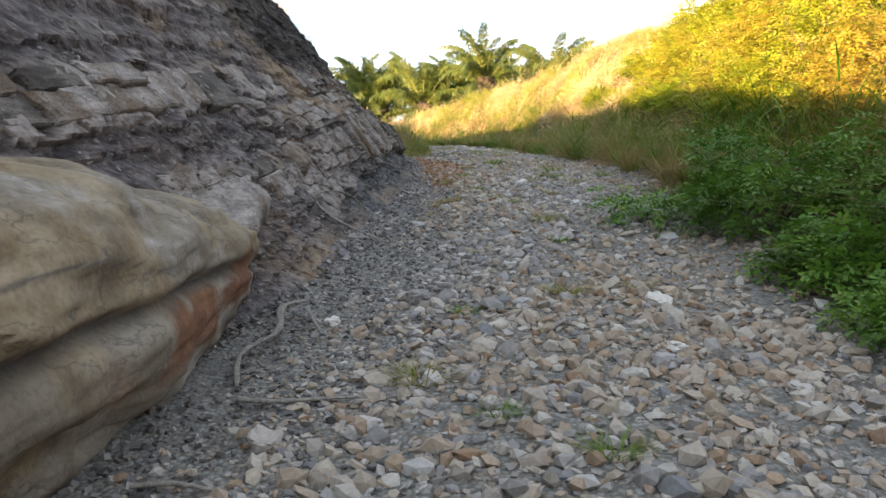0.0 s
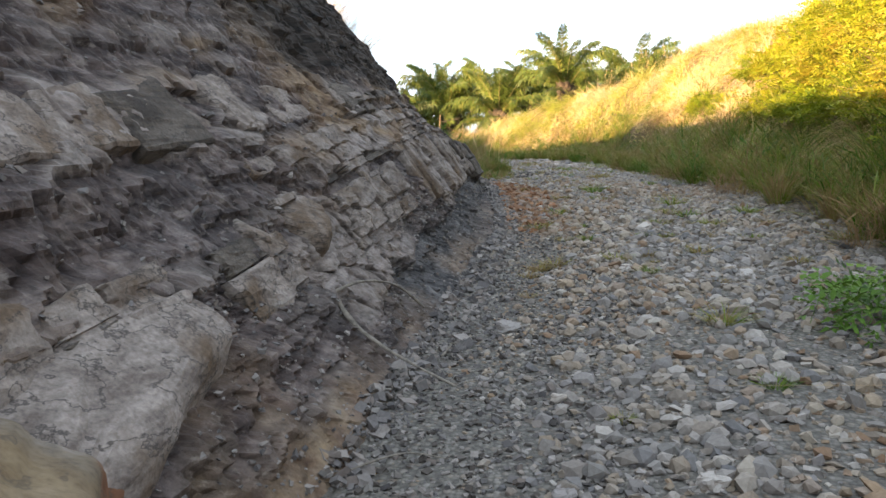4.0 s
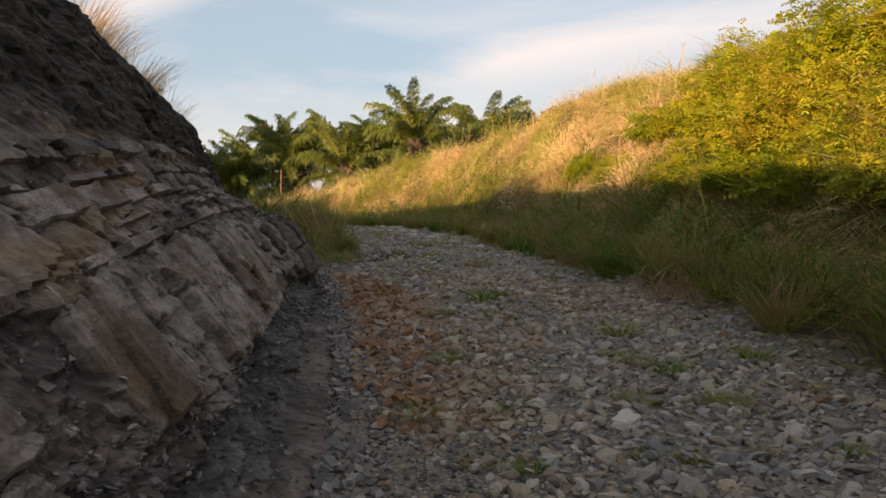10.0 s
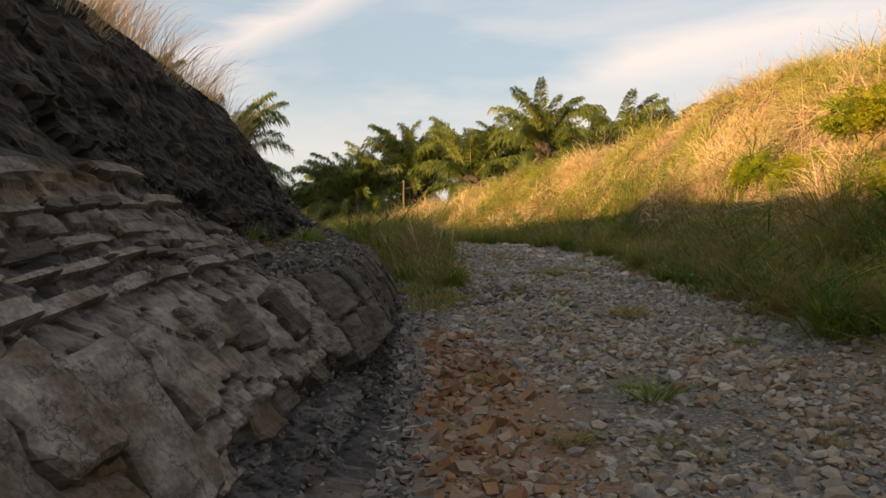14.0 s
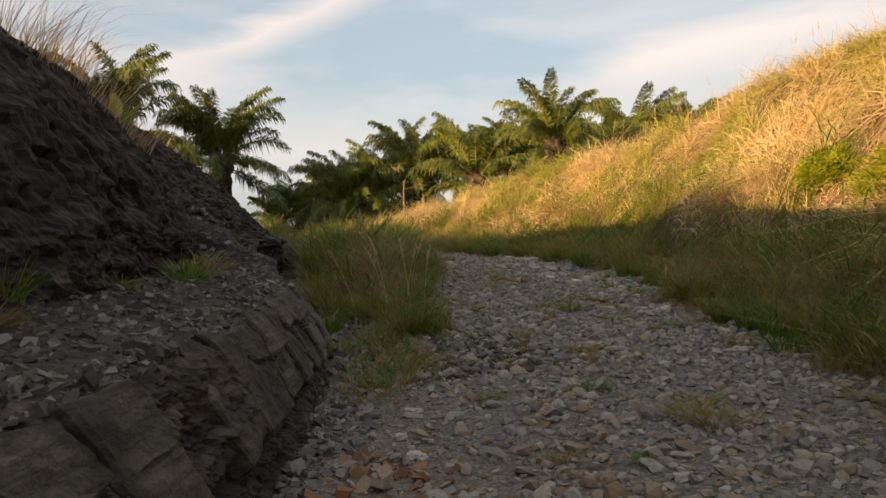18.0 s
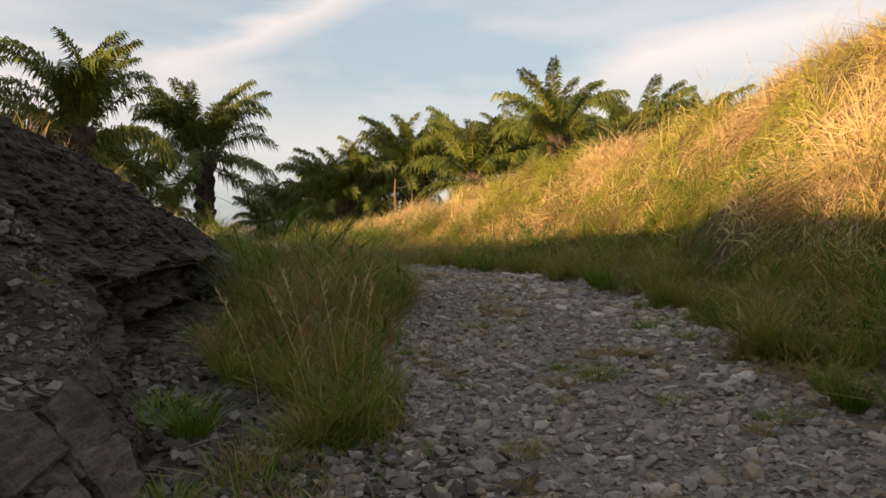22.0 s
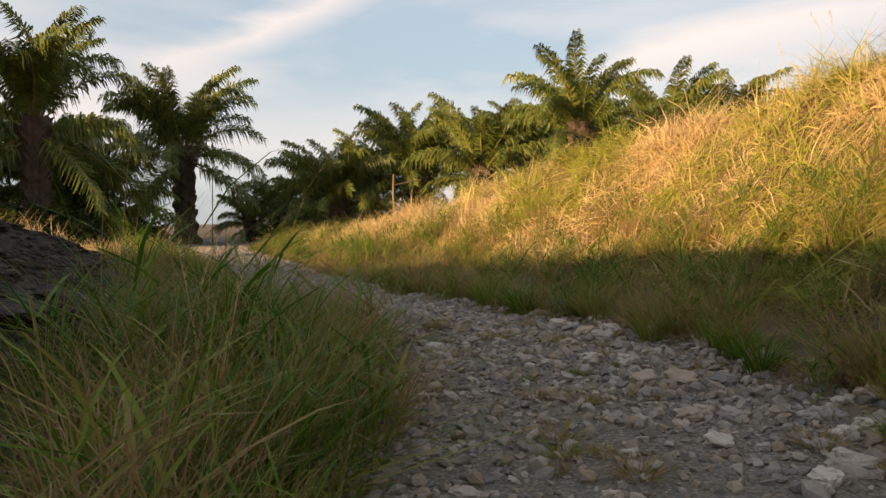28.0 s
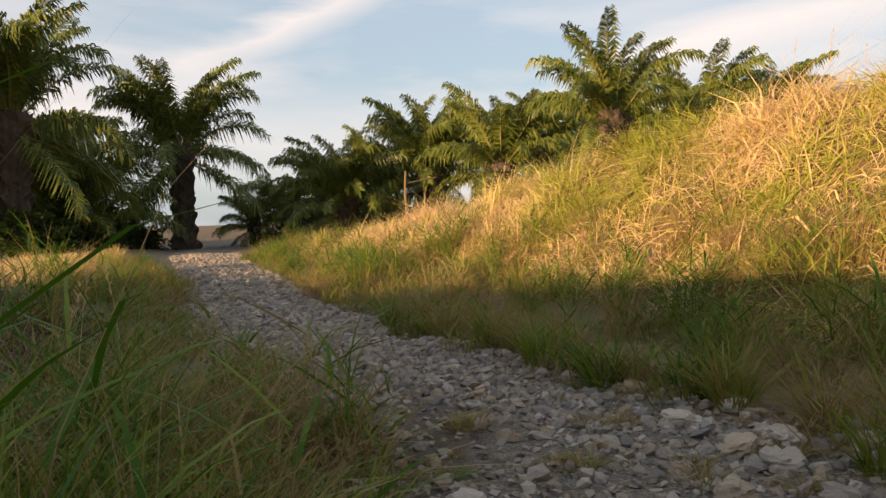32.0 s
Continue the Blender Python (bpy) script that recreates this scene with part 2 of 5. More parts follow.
def ground_material():
    m, nt, b = material("soil_and_gravel_bed")
    n1, n2, n3 = tex(nt, 3.0), tex(nt, 45.0), tex(nt, 0.8)
    grit = ramp(nt, n2, [(0.3, (0.07, 0.060, 0.048)), (0.5, (0.16, 0.14, 0.112)), (0.7, (0.30, 0.265, 0.22))])
    peb = node(nt, "ShaderNodeTexVoronoi", {"Vector": node(nt, "ShaderNodeTexCoord").outputs["Object"], "Scale": 42.0})
    tint = node(nt, "ShaderNodeSeparateColor", {0: peb.outputs["Color"]}).outputs[0]
    grit = blend(nt, 0.75, grit, blend(nt, ramp(nt, peb.outputs["Distance"], [(0.35, (1, 1, 1)), (0.75, (0.25, 0.25, 0.25))]), (0.03, 0.026, 0.02), ramp(nt, tint, [(0.0, (0.10, 0.09, 0.078)), (0.5, (0.20, 0.178, 0.148)), (0.8, (0.30, 0.27, 0.235)), (1.0, (0.22, 0.15, 0.095))])))
    soil = ramp(nt, n1, [(0.3, (0.10, 0.065, 0.035)), (0.7, (0.26, 0.18, 0.10))])
    c = blend(nt, attr(nt, "gravel"), soil, grit)
    rust = ramp(nt, n2, [(0.3, (0.16, 0.075, 0.03)), (0.7, (0.36, 0.19, 0.09))])
    c = blend(nt, attr(nt, "rust"), c, rust)
    c = blend(nt, ramp(nt, n3, [(0.35, (0, 0, 0)), (0.75, (0.5, 0.5, 0.5))]), c, (0.12, 0.11, 0.10))
    thatch = tex(nt, 30.0, 6, 0.7, (1.0, 0.35, 1.0))
    c = blend(nt, attr(nt, "straw"), c, ramp(nt, thatch, [(0.3, (0.055, 0.033, 0.015)), (0.5, (0.13, 0.082, 0.036)), (0.7, (0.26, 0.175, 0.08))]))
    c = blend(nt, attr(nt, "dirt"), c, ramp(nt, n1, [(0.3, (0.045, 0.036, 0.03)), (0.7, (0.12, 0.095, 0.075))]))
    c = blend(nt, attr(nt, "sand"), c, ramp(nt, n1, [(0.3, (0.16, 0.115, 0.075)), (0.7, (0.27, 0.215, 0.155))]))
    nt.links.new(c, b.inputs["Base Color"])
    bump(nt, b, blend(nt, 0.5, n2, ramp(nt, peb.outputs["Distance"], [(0.2, (1, 1, 1)), (0.8, (0, 0, 0))])), 0.8, 0.02)
    return m


def cliff_material():
    m, nt, b = material("layered_shale_and_sandstone")
    fine, mid, big = tex(nt, 38.0, 6), tex(nt, 7.0, 6), tex(nt, 1.1, 4)
    streak = tex(nt, 6.0, 6, 0.65, (1.0, 0.65, 3.2))
    tone = attr(nt, "tone")
    flat = node(nt, "ShaderNodeCombineXYZ", {0: attr(nt, "along"), 1: attr(nt, "level")})
    lines = node(nt, "ShaderNodeTexNoise", {"Vector": flat.outputs[0], "Scale": 1.0, "Detail": 7.0, "Roughness": 0.7}).outputs[0]
    mixed = blend(nt, 0.5, tone, blend(nt, 0.6, streak, lines))
    shale = ramp(nt, mixed, [(0.28, (0.034, 0.027, 0.027)), (0.44, (0.084, 0.067, 0.063)), (0.58, (0.15, 0.121, 0.111)), (0.75, (0.30, 0.25, 0.226))])
    brown = ramp(nt, mixed, [(0.30, (0.050, 0.035, 0.031)), (0.5, (0.112, 0.083, 0.074)), (0.7, (0.235, 0.186, 0.165))])
    shale = blend(nt, ramp(nt, big, [(0.42, (0, 0, 0)), (0.58, (0.9, 0.9, 0.9))]), shale, brown)
    sand = ramp(nt, mid, [(0.3, (0.22, 0.175, 0.15)), (0.5, (0.36, 0.305, 0.27)), (0.7, (0.48, 0.425, 0.385))])
    sand = blend(nt, 0.8, sand, ramp(nt, tone, [(0.0, (0.22, 0.2, 0.18)), (0.3, (0.75, 0.73, 0.70)), (0.6, (1, 1, 1))]), "MULTIPLY")
    c = shale
    coal = ramp(nt, mixed, [(0.3, (0.040, 0.037, 0.038)), (0.5, (0.098, 0.091, 0.089)), (0.7, (0.20, 0.186, 0.178))])
    mottle = tex(nt, 13.0, 7, 0.72, (1.0, 0.8, 1.5))
    hue = tex(nt, 2.3, 5, 0.6)
    c = blend(nt, ramp(nt, hue, [(0.30, (0.6, 0.6, 0.6)), (0.44, (0, 0, 0))]), c, ramp(nt, mottle, [(0.35, (0.060, 0.054, 0.055)), (0.65, (0.17, 0.154, 0.15))]))
    c = blend(nt, ramp(nt, hue, [(0.55, (0, 0, 0)), (0.70, (0.6, 0.6, 0.6))]), c, ramp(nt, mottle, [(0.35, (0.12, 0.085, 0.07)), (0.65, (0.31, 0.245, 0.19))]))
    c = blend(nt, ramp(nt, mottle, [(0.56, (0, 0, 0)), (0.66, (0.6, 0.6, 0.6))]), c, (0.33, 0.285, 0.25))
    c = blend(nt, ramp(nt, mottle, [(0.34, (0.8, 0.8, 0.8)), (0.46, (0, 0, 0))]), c, (0.055, 0.046, 0.043))
    c = blend(nt, attr(nt, "hard"), c, sand)
    c = blend(nt, attr(nt, "coal"), c, coal)
    rust = ramp(nt, mid, [(0.3, (0.17, 0.09, 0.045)), (0.7, (0.40, 0.28, 0.15))])
    c = blend(nt, attr(nt, "rust"), c, rust)
    c = blend(nt, attr(nt, "sand"), c, ramp(nt, mid, [(0.3, (0.17, 0.115, 0.078)), (0.7, (0.33, 0.25, 0.185))]))
    c = blend(nt, attr(nt, "dark"), c, ramp(nt, mixed, [(0.3, (0.020, 0.018, 0.016)), (0.6, (0.07, 0.056, 0.046)), (0.75, (0.14, 0.115, 0.095))]))
    c = blend(nt, 0.45, c, ramp(nt, fine, [(0.3, (0.35, 0.35, 0.35)), (0.7, (1, 1, 1))]), "MULTIPLY")
    c = blend(nt, 0.75, c, ramp(nt, lines, [(0.34, (0.3, 0.29, 0.29)), (0.46, (0.8, 0.8, 0.8)), (0.6, (1.08, 1.08, 1.07))]), "MULTIPLY")
    c = blend(nt, 1.0, c, (0.90, 0.88, 0.87), "MULTIPLY")
    nt.links.new(c, b.inputs["Base Color"])
    bump(nt, b, blend(nt, 0.5, fine, lines), 0.9, 0.025)
    return m


def boulder_material():
    m, nt, b = material("cream_sandstone")
    mid, fine, big = tex(nt, 5.0, 6), tex(nt, 45.0, 5), tex(nt, 1.6, 4)
    top = ramp(nt, mid, [(0.32, (0.115, 0.084, 0.055)), (0.46, (0.165, 0.128, 0.088)), (0.58, (0.22, 0.18, 0.142)), (0.70, (0.31, 0.268, 0.232))])
    low = ramp(nt, big, [(0.35, (0.14, 0.108, 0.074)), (0.55, (0.23, 0.185, 0.135)), (0.72, (0.32, 0.275, 0.225))])
    top = blend(nt, ramp(nt, big, [(0.42, (0.75, 0.75, 0.75)), (0.54, (0, 0, 0))]), top, ramp(nt, mid, [(0.35, (0.16, 0.105, 0.052)), (0.7, (0.27, 0.195, 0.105))]))
    c = blend(nt, attr(nt, "upper"), low, top)
    c = blend(nt, attr(nt, "rust"), c, ramp(nt, mid, [(0.35, (0.10, 0.040, 0.020)), (0.7, (0.24, 0.115, 0.055))]))
    c = blend(nt, attr(nt, "crack"), c, (0.06, 0.05, 0.042))
    c = blend(nt, 0.4, c, ramp(nt, fine, [(0.32, (0.4, 0.38, 0.35)), (0.55, (0.95, 0.95, 0.95)), (0.7, (1, 1, 1))]), "MULTIPLY")
    seam = tex(nt, 1.8, 5, 0.6, (1.0, 0.7, 1.8))
    c = blend(nt, ramp(nt, seam, [(0.475, (0, 0, 0)), (0.488, (0.55, 0.55, 0.55)), (0.50, (0, 0, 0))]), c, (0.06, 0.048, 0.038))
    nt.links.new(c, b.inputs["Base Color"])
    bump(nt, b, blend(nt, 0.5, fine, mid), 0.5, 0.02)
    return m


def slab_material(name, low, high, stain, grain=(1.0, 0.6, 2.2), relief=0.015):
    m, nt, b = material(name, 0.9)
    big, mid, fine = tex(nt, 2.2, 5), tex(nt, 9.0, 6, 0.65, grain), tex(nt, 60.0, 5)
    c = ramp(nt, mid, [(0.36, low), (0.62, high)])
    own = node(nt, "ShaderNodeObjectInfo").outputs["Random"]
    c = blend(nt, ramp(nt, big, [(0.47, (0, 0, 0)), (0.60, (0.85, 0.85, 0.85))]), c, stain)
    c = blend(nt, 0.6, c, ramp(nt, own, [(0.0, (0.55, 0.53, 0.52)), (0.5, (0.85, 0.83, 0.80)), (1.0, (1, 1, 1))]), "MULTIPLY")
    c = blend(nt, 0.65, c, ramp(nt, fine, [(0.3, (0.35, 0.34, 0.33)), (0.65, (1, 1, 1))]), "MULTIPLY")
    seam = tex(nt, 3.2, 5, 0.6, (1.0, 1.4, 2.6))
    c = blend(nt, ramp(nt, seam, [(0.470, (0, 0, 0)), (0.487, (0.85, 0.85, 0.85)), (0.504, (0, 0, 0))]), c, (0.04, 0.034, 0.03))
    nt.links.new(c, b.inputs["Base Color"])
    bump(nt, b, blend(nt, 0.65, fine, mid), 0.7, relief)
    return m


def stone_material(name, cols, rnd="island"):
    m, nt, b = material(name, 0.85)
    if rnd == "island":
        r = node(nt, "ShaderNodeNewGeometry").outputs["Random Per Island"]
    else:
        r = node(nt, "ShaderNodeObjectInfo").outputs["Random"]
    base = ramp(nt, r, [(i / (len(cols) - 1), c) for i, c in enumerate(cols)])
    fine = tex(nt, 60.0, 5)
    base = blend(nt, 0.5, base, ramp(nt, fine, [(0.3, (0.45, 0.43, 0.40)), (0.7, (1, 1, 1))]), "MULTIPLY")
    nt.links.new(base, b.inputs["Base Color"])
    bump(nt, b, fine, 0.5, 0.006)
    return m


def leaf_material(name, stops, through_light=0.35, rough=0.55, source="tone"):
    m, nt, b = material(name, rough)
    f = attr(nt, source) if source != "object" else node(nt, "ShaderNodeObjectInfo").outputs["Random"]
    n = tex(nt, 2.2, 3)
    f2 = node(nt, "ShaderNodeMath", {0: f, 1: node(nt, "ShaderNodeMath", {0: n, 1: 0.5}, operation="SUBTRACT").outputs[0]}, operation="ADD").outputs[0]
    c = ramp(nt, f2, stops)
    nt.links.new(c, b.inputs["Base Color"])
    tr = node(nt, "ShaderNodeBsdfTranslucent", {"Color": c})
    mx = node(nt, "ShaderNodeMixShader", {0: through_light, 1: b.outputs[0], 2: tr.outputs[0]})
    nt.links.new(mx.outputs[0], nt.nodes["Material Output"].inputs[0])
    return m


def wood_material(name, a, c, scale=20):
    m, nt, b = material(name, 0.8)
    n = tex(nt, scale, 6, 0.65, (1, 1, 0.25))
    nt.links.new(ramp(nt, n, [(0.3, a), (0.7, c)]), b.inputs["Base Color"])
    bump(nt, b, n, 0.6, 0.01)
    return m


M_SLAB = slab_material("pale_sandstone_slab", (0.16, 0.126, 0.106), (0.345, 0.289, 0.25), (0.125, 0.080, 0.046))
M_BROWN = slab_material("brown_sandstone_slab", (0.085, 0.068, 0.054), (0.18, 0.148, 0.12), (0.05, 0.038, 0.03), (2.0, 0.22, 3.4), 0.05)
M_GROUND, M_CLIFF, M_BOULDER = ground_material(), cliff_material(), boulder_material()
GREY_STONES = [(0.180, 0.173, 0.164), (0.297, 0.274, 0.251), (0.153, 0.152, 0.156), (0.243, 0.204, 0.160), (0.387, 0.363, 0.333), (0.216, 0.204, 0.199), (0.279, 0.226, 0.164), (0.324, 0.310, 0.298)]
GREY_STONES = [(1.09 * r, 1.03 * g, 0.98 * b) for r, g, b in GREY_STONES]
M_GRAVEL = stone_material("pale_crushed_stone", GREY_STONES)
M_WARM = stone_material("tan_crushed_stone", [(0.28, 0.215, 0.15), (0.37, 0.31, 0.24), (0.24, 0.145, 0.085), (0.43, 0.385, 0.325), (0.31, 0.21, 0.13), (0.26, 0.225, 0.20)])
M_STONE = stone_material("weathered_stone", [(min(0.6, r * 1.35), min(0.58, g * 1.35), min(0.55, b * 1.35)) for r, g, b in GREY_STONES], "object")
M_RUBBLE = stone_material("shale_chips", [(0.085, 0.076, 0.073), (0.19, 0.168, 0.155), (0.13, 0.116, 0.11), (0.32, 0.28, 0.248), (0.16, 0.126, 0.106)])
M_PEBBLE = stone_material("dusty_pebbles", [(0.07, 0.056, 0.046), (0.125, 0.105, 0.09), (0.05, 0.041, 0.035), (0.24, 0.215, 0.19), (0.09, 0.073, 0.06)])
M_ORANGE = stone_material("rusty_chips", [(0.24, 0.105, 0.045), (0.33, 0.18, 0.095), (0.17, 0.075, 0.036), (0.36, 0.26, 0.18), (0.29, 0.125, 0.052), (0.25, 0.17, 0.12), (0.30, 0.24, 0.20)])
M_STRAW = leaf_material("dry_straw_grass", [(0.0, (0.24, 0.25, 0.03)), (0.25, (0.47, 0.38, 0.10)), (0.5, (0.66, 0.48, 0.235)), (0.8, (0.64, 0.44, 0.255)), (1.0, (0.46, 0.30, 0.165))], 0.3, 0.65)
M_GREEN = leaf_material("green_grass", [(0.0, (0.05, 0.125, 0.008)), (0.35, (0.15, 0.215, 0.018)), (0.65, (0.26, 0.205, 0.055)), (1.0, (0.32, 0.20, 0.10))], 0.35)
M_SHRUB = leaf_material("dark_green_leaf", [(0.0, (0.035, 0.085, 0.010)), (0.5, (0.10, 0.19, 0.02)), (1.0, (0.22, 0.30, 0.045))], 0.3, 0.5)
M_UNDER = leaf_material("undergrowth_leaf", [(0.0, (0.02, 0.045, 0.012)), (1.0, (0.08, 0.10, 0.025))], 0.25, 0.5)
M_BUSH = leaf_material("yellow_green_leaf", [(0.0, (0.15, 0.215, 0.015)), (0.5, (0.36, 0.37, 0.02)), (1.0, (0.47, 0.32, 0.045))], 0.35, 0.5)
M_FROND = leaf_material("palm_leaflet", [(0.0, (0.045, 0.075, 0.016)), (0.5, (0.10, 0.135, 0.025)), (1.0, (0.25, 0.22, 0.05))], 0.25, 0.42)
M_RACHIS = wood_material("palm_rib", (0.14, 0.13, 0.04), (0.24, 0.20, 0.07))
M_TRUNK = wood_material("palm_trunk_bark", (0.035, 0.026, 0.019), (0.11, 0.08, 0.055), 6)
M_DEAD = wood_material("grey_dead_wood", (0.085, 0.07, 0.055), (0.26, 0.22, 0.175), 40)
M_TWIG = wood_material("brown_twig", (0.10, 0.06, 0.035), (0.24, 0.16, 0.09), 40)


# ---- mesh helpers ----
def fast_mesh(name, verts, faces, mat, attrs=None, smooth_shade=False):
    """faces: array (n, 3) or (n, 4)."""
    me = bpy.data.meshes.new(name)
    verts, faces = np.asarray(verts, np.float32), np.asarray(faces, np.int32)
    n, k = faces.shape
    me.vertices.add(len(verts))
    me.vertices.foreach_set("co", verts.ravel())
    me.loops.add(n * k)
    me.loops.foreach_set("vertex_index", faces.ravel())
    me.polygons.add(n)
    me.polygons.foreach_set("loop_start", np.arange(0, n * k, k, dtype=np.int32))
    me.polygons.foreach_set("loop_total", np.full(n, k, np.int32))
    me.polygons.foreach_set("use_smooth", np.full(n, smooth_shade, bool))
    for key, values in (attrs or {}).items():
        a = me.attributes.new(key, "FLOAT", "POINT")
        a.data.foreach_set("value", np.asarray(values, np.float32).ravel())
    me.materials.append(mat)
    me.update()
    me.validate()
    return me


def grid_faces(nu, nv):
    i = np.arange((nu - 1) * (nv - 1))
    a = (i // (nv - 1)) * nv + i % (nv - 1)
    return np.stack([a, a + nv, a + nv + 1, a + 1], 1)


def tube(points, radii, sides=6):
    """Verts and quads of a bent tapered tube."""
    pts = [Vector(p) for p in points]
    vs, fs = [], []
    for i, p in enumerate(pts):
        d = (pts[min(i + 1, len(pts) - 1)] - pts[max(i - 1, 0)]).normalized()
        a = d.cross(Vector((0.31, 0.17, 0.93))).normalized()
        b = d.cross(a)
        for k in range(sides):
            t = 2 * math.pi * k / sides
            vs.append(p + (a * math.cos(t) + b * math.sin(t)) * radii[i])
    for i in range(len(pts) - 1):
        for k in range(sides):
            j = (k + 1) % sides
            fs.append((i * sides + k, i * sides + j, (i + 1) * sides + j, (i + 1) * sides + k))
    return np.array([tuple(v) for v in vs]), np.array(fs)


def put(name, me, parent=None, m=None, **tags):
    ob = new(name, me)
    if parent is not None:
        ob.parent = parent
    if m is not None:
        ob.matrix_basis = m
    return tagged(ob, **tags)


rng = np.random.default_rng(7)


# ---- ground ----
def build_ground():
    ys = np.concatenate([np.linspace(-400, -16, 24), np.arange(-14, 44, 0.16), np.linspace(44.3, 80, 90), np.linspace(85, 1500, 40)])
    xs = np.concatenate([-np.geomspace(1500, 14, 40), np.arange(-13.5, -5, 0.5), np.arange(-5, 14, 0.16), np.arange(14.2, 16.5, 0.5), np.geomspace(17, 1500, 40)])
    X, Y = np.meshgrid(xs, ys, indexing="ij")
    shift = road_right(np.clip(Y, -14, 60)) - 2.2
    X = X + shift * smooth(60, 8, np.abs(X))
    Z = ground_z(X, Y)
    inside = smooth(-0.25, 0.25, road_right(Y) + 0.25 - X + 0.25 * fbm(X, Y, 2)) * smooth(-1.2, -0.6, X - road_left(Y))
    rust = smooth(0.65, 0.2, np.abs(X - road_left(Y) - 0.55 + 0.3 * fbm(X, Y * 0.6, 6))) * smooth(10, 13, Y) * smooth(18.0, 15.5, Y)
    o = X - road_right(Y) - bank_foot(Y)
    straw = smooth(np.where(Y > 23, 0.3, 1.0), np.where(Y > 23, 0.9, 1.6), o + 0.4 * fbm(X, Y, 32)) * smooth(60, 50, Y) * smooth(12, 9, o)
    dirt = np.maximum(smooth(-0.7, -1.1, X + 0.3 * fbm(X, Y, 33)) * smooth(18.5, 20.5, Y) * smooth(33, 30, Y), smooth(0.2, 0.6, o) * smooth(1.6, 1.2, o + 0.6 * fbm(X * 0.8, Y * 0.8, 35)) * smooth(31, 28, Y))
    sand = smooth(0.2, 0.04, np.abs(X - road_left(Y) + 0.12 + 0.2 * fbm(X * 2, Y * 1.5, 34))) * np.maximum(smooth(9.0, 9.6, Y) * smooth(11, 10.4, Y), smooth(13.0, 13.5, Y) * smooth(15, 14.4, Y))
    me = fast_mesh("ground", np.stack([X, Y, Z], -1).reshape(-1, 3), grid_faces(len(xs), len(ys)), M_GROUND,
                   {"gravel": inside, "rust": rust * 0.85, "straw": straw, "dirt": dirt, "sand": sand}, True)
    put("ground", me, kind="structure", label="gravel track ground with brown soil banks on both sides", category="ground")


build_ground()

# ---- cliff ----
# layers by height above the tilted bedding plane: from, to, how far proud, from y, to y, kind of rock
BEDS = [(-0.20, 0.13, -0.10, 7.5, 24, "coal"), (0.14, 0.60, 0.05, 6.4, 23, "sand"), (0.30, 0.40, 0.05, 5.2, 7.3, "thin"),
        (0.66, 0.74, 0.06, 3, 20, "thin"), (0.76, 0.97, 0.10, 7.6, 11.5, "sand"), (0.80, 0.88, 0.06, 11, 20, "thin"),
        (1.06, 1.38, 0.09, 2.0, 9.6, "sand"), (1.10, 1.18, 0.06, 10, 20, "thin"), (1.55, 1.68, 0.05, 2, 9, "thin"), (0.94, 1.20, 0.08, 8.8, 14.5, "sand"),
        (1.92, 2.12, 0.06, 2, 11, "sand"), (2.45, 2.60, 0.05, 0, 12, "thin"), (-0.15, 0.10, 0.06, 1, 6.5, "thin"), (0.30, 0.38, 0.26, 21, 30, "thin"), (0.70, 0.80, 0.30, 21, 30, "thin"), (0.02, 0.10, 0.24, 22, 30, "thin")]


def bedding(y):
    return soft_interp(y, [-14, 0, 11, 13.5, 16.5, 19.5, 22, 26, 34], [-1.54, 0, 1.21, 1.37, 1.37, 1.40, 1.35, 1.4, 1.5], 0.6)


def face_point(y, u):
    i = np.arange(len(RUN_A)) / (len(RUN_A) - 1)
    k = bench(y)
    r = np.interp(u, i, RUN_A) * (1 - k) + np.interp(u, i, RUN_B) * k
    h = np.interp(u, i, RISE_A) * (1 - k) + np.interp(u, i, RISE_B) * k
    c = low_step(y)
    r, h = r * (1 - c) + np.interp(u, i, RUN_C) * c, h * (1 - c) + np.interp(u, i, RISE_C) * c
    return road_left(y) - ridge_run(y) * r, road_z(y) - 0.06 + ridge_rise(y) * h


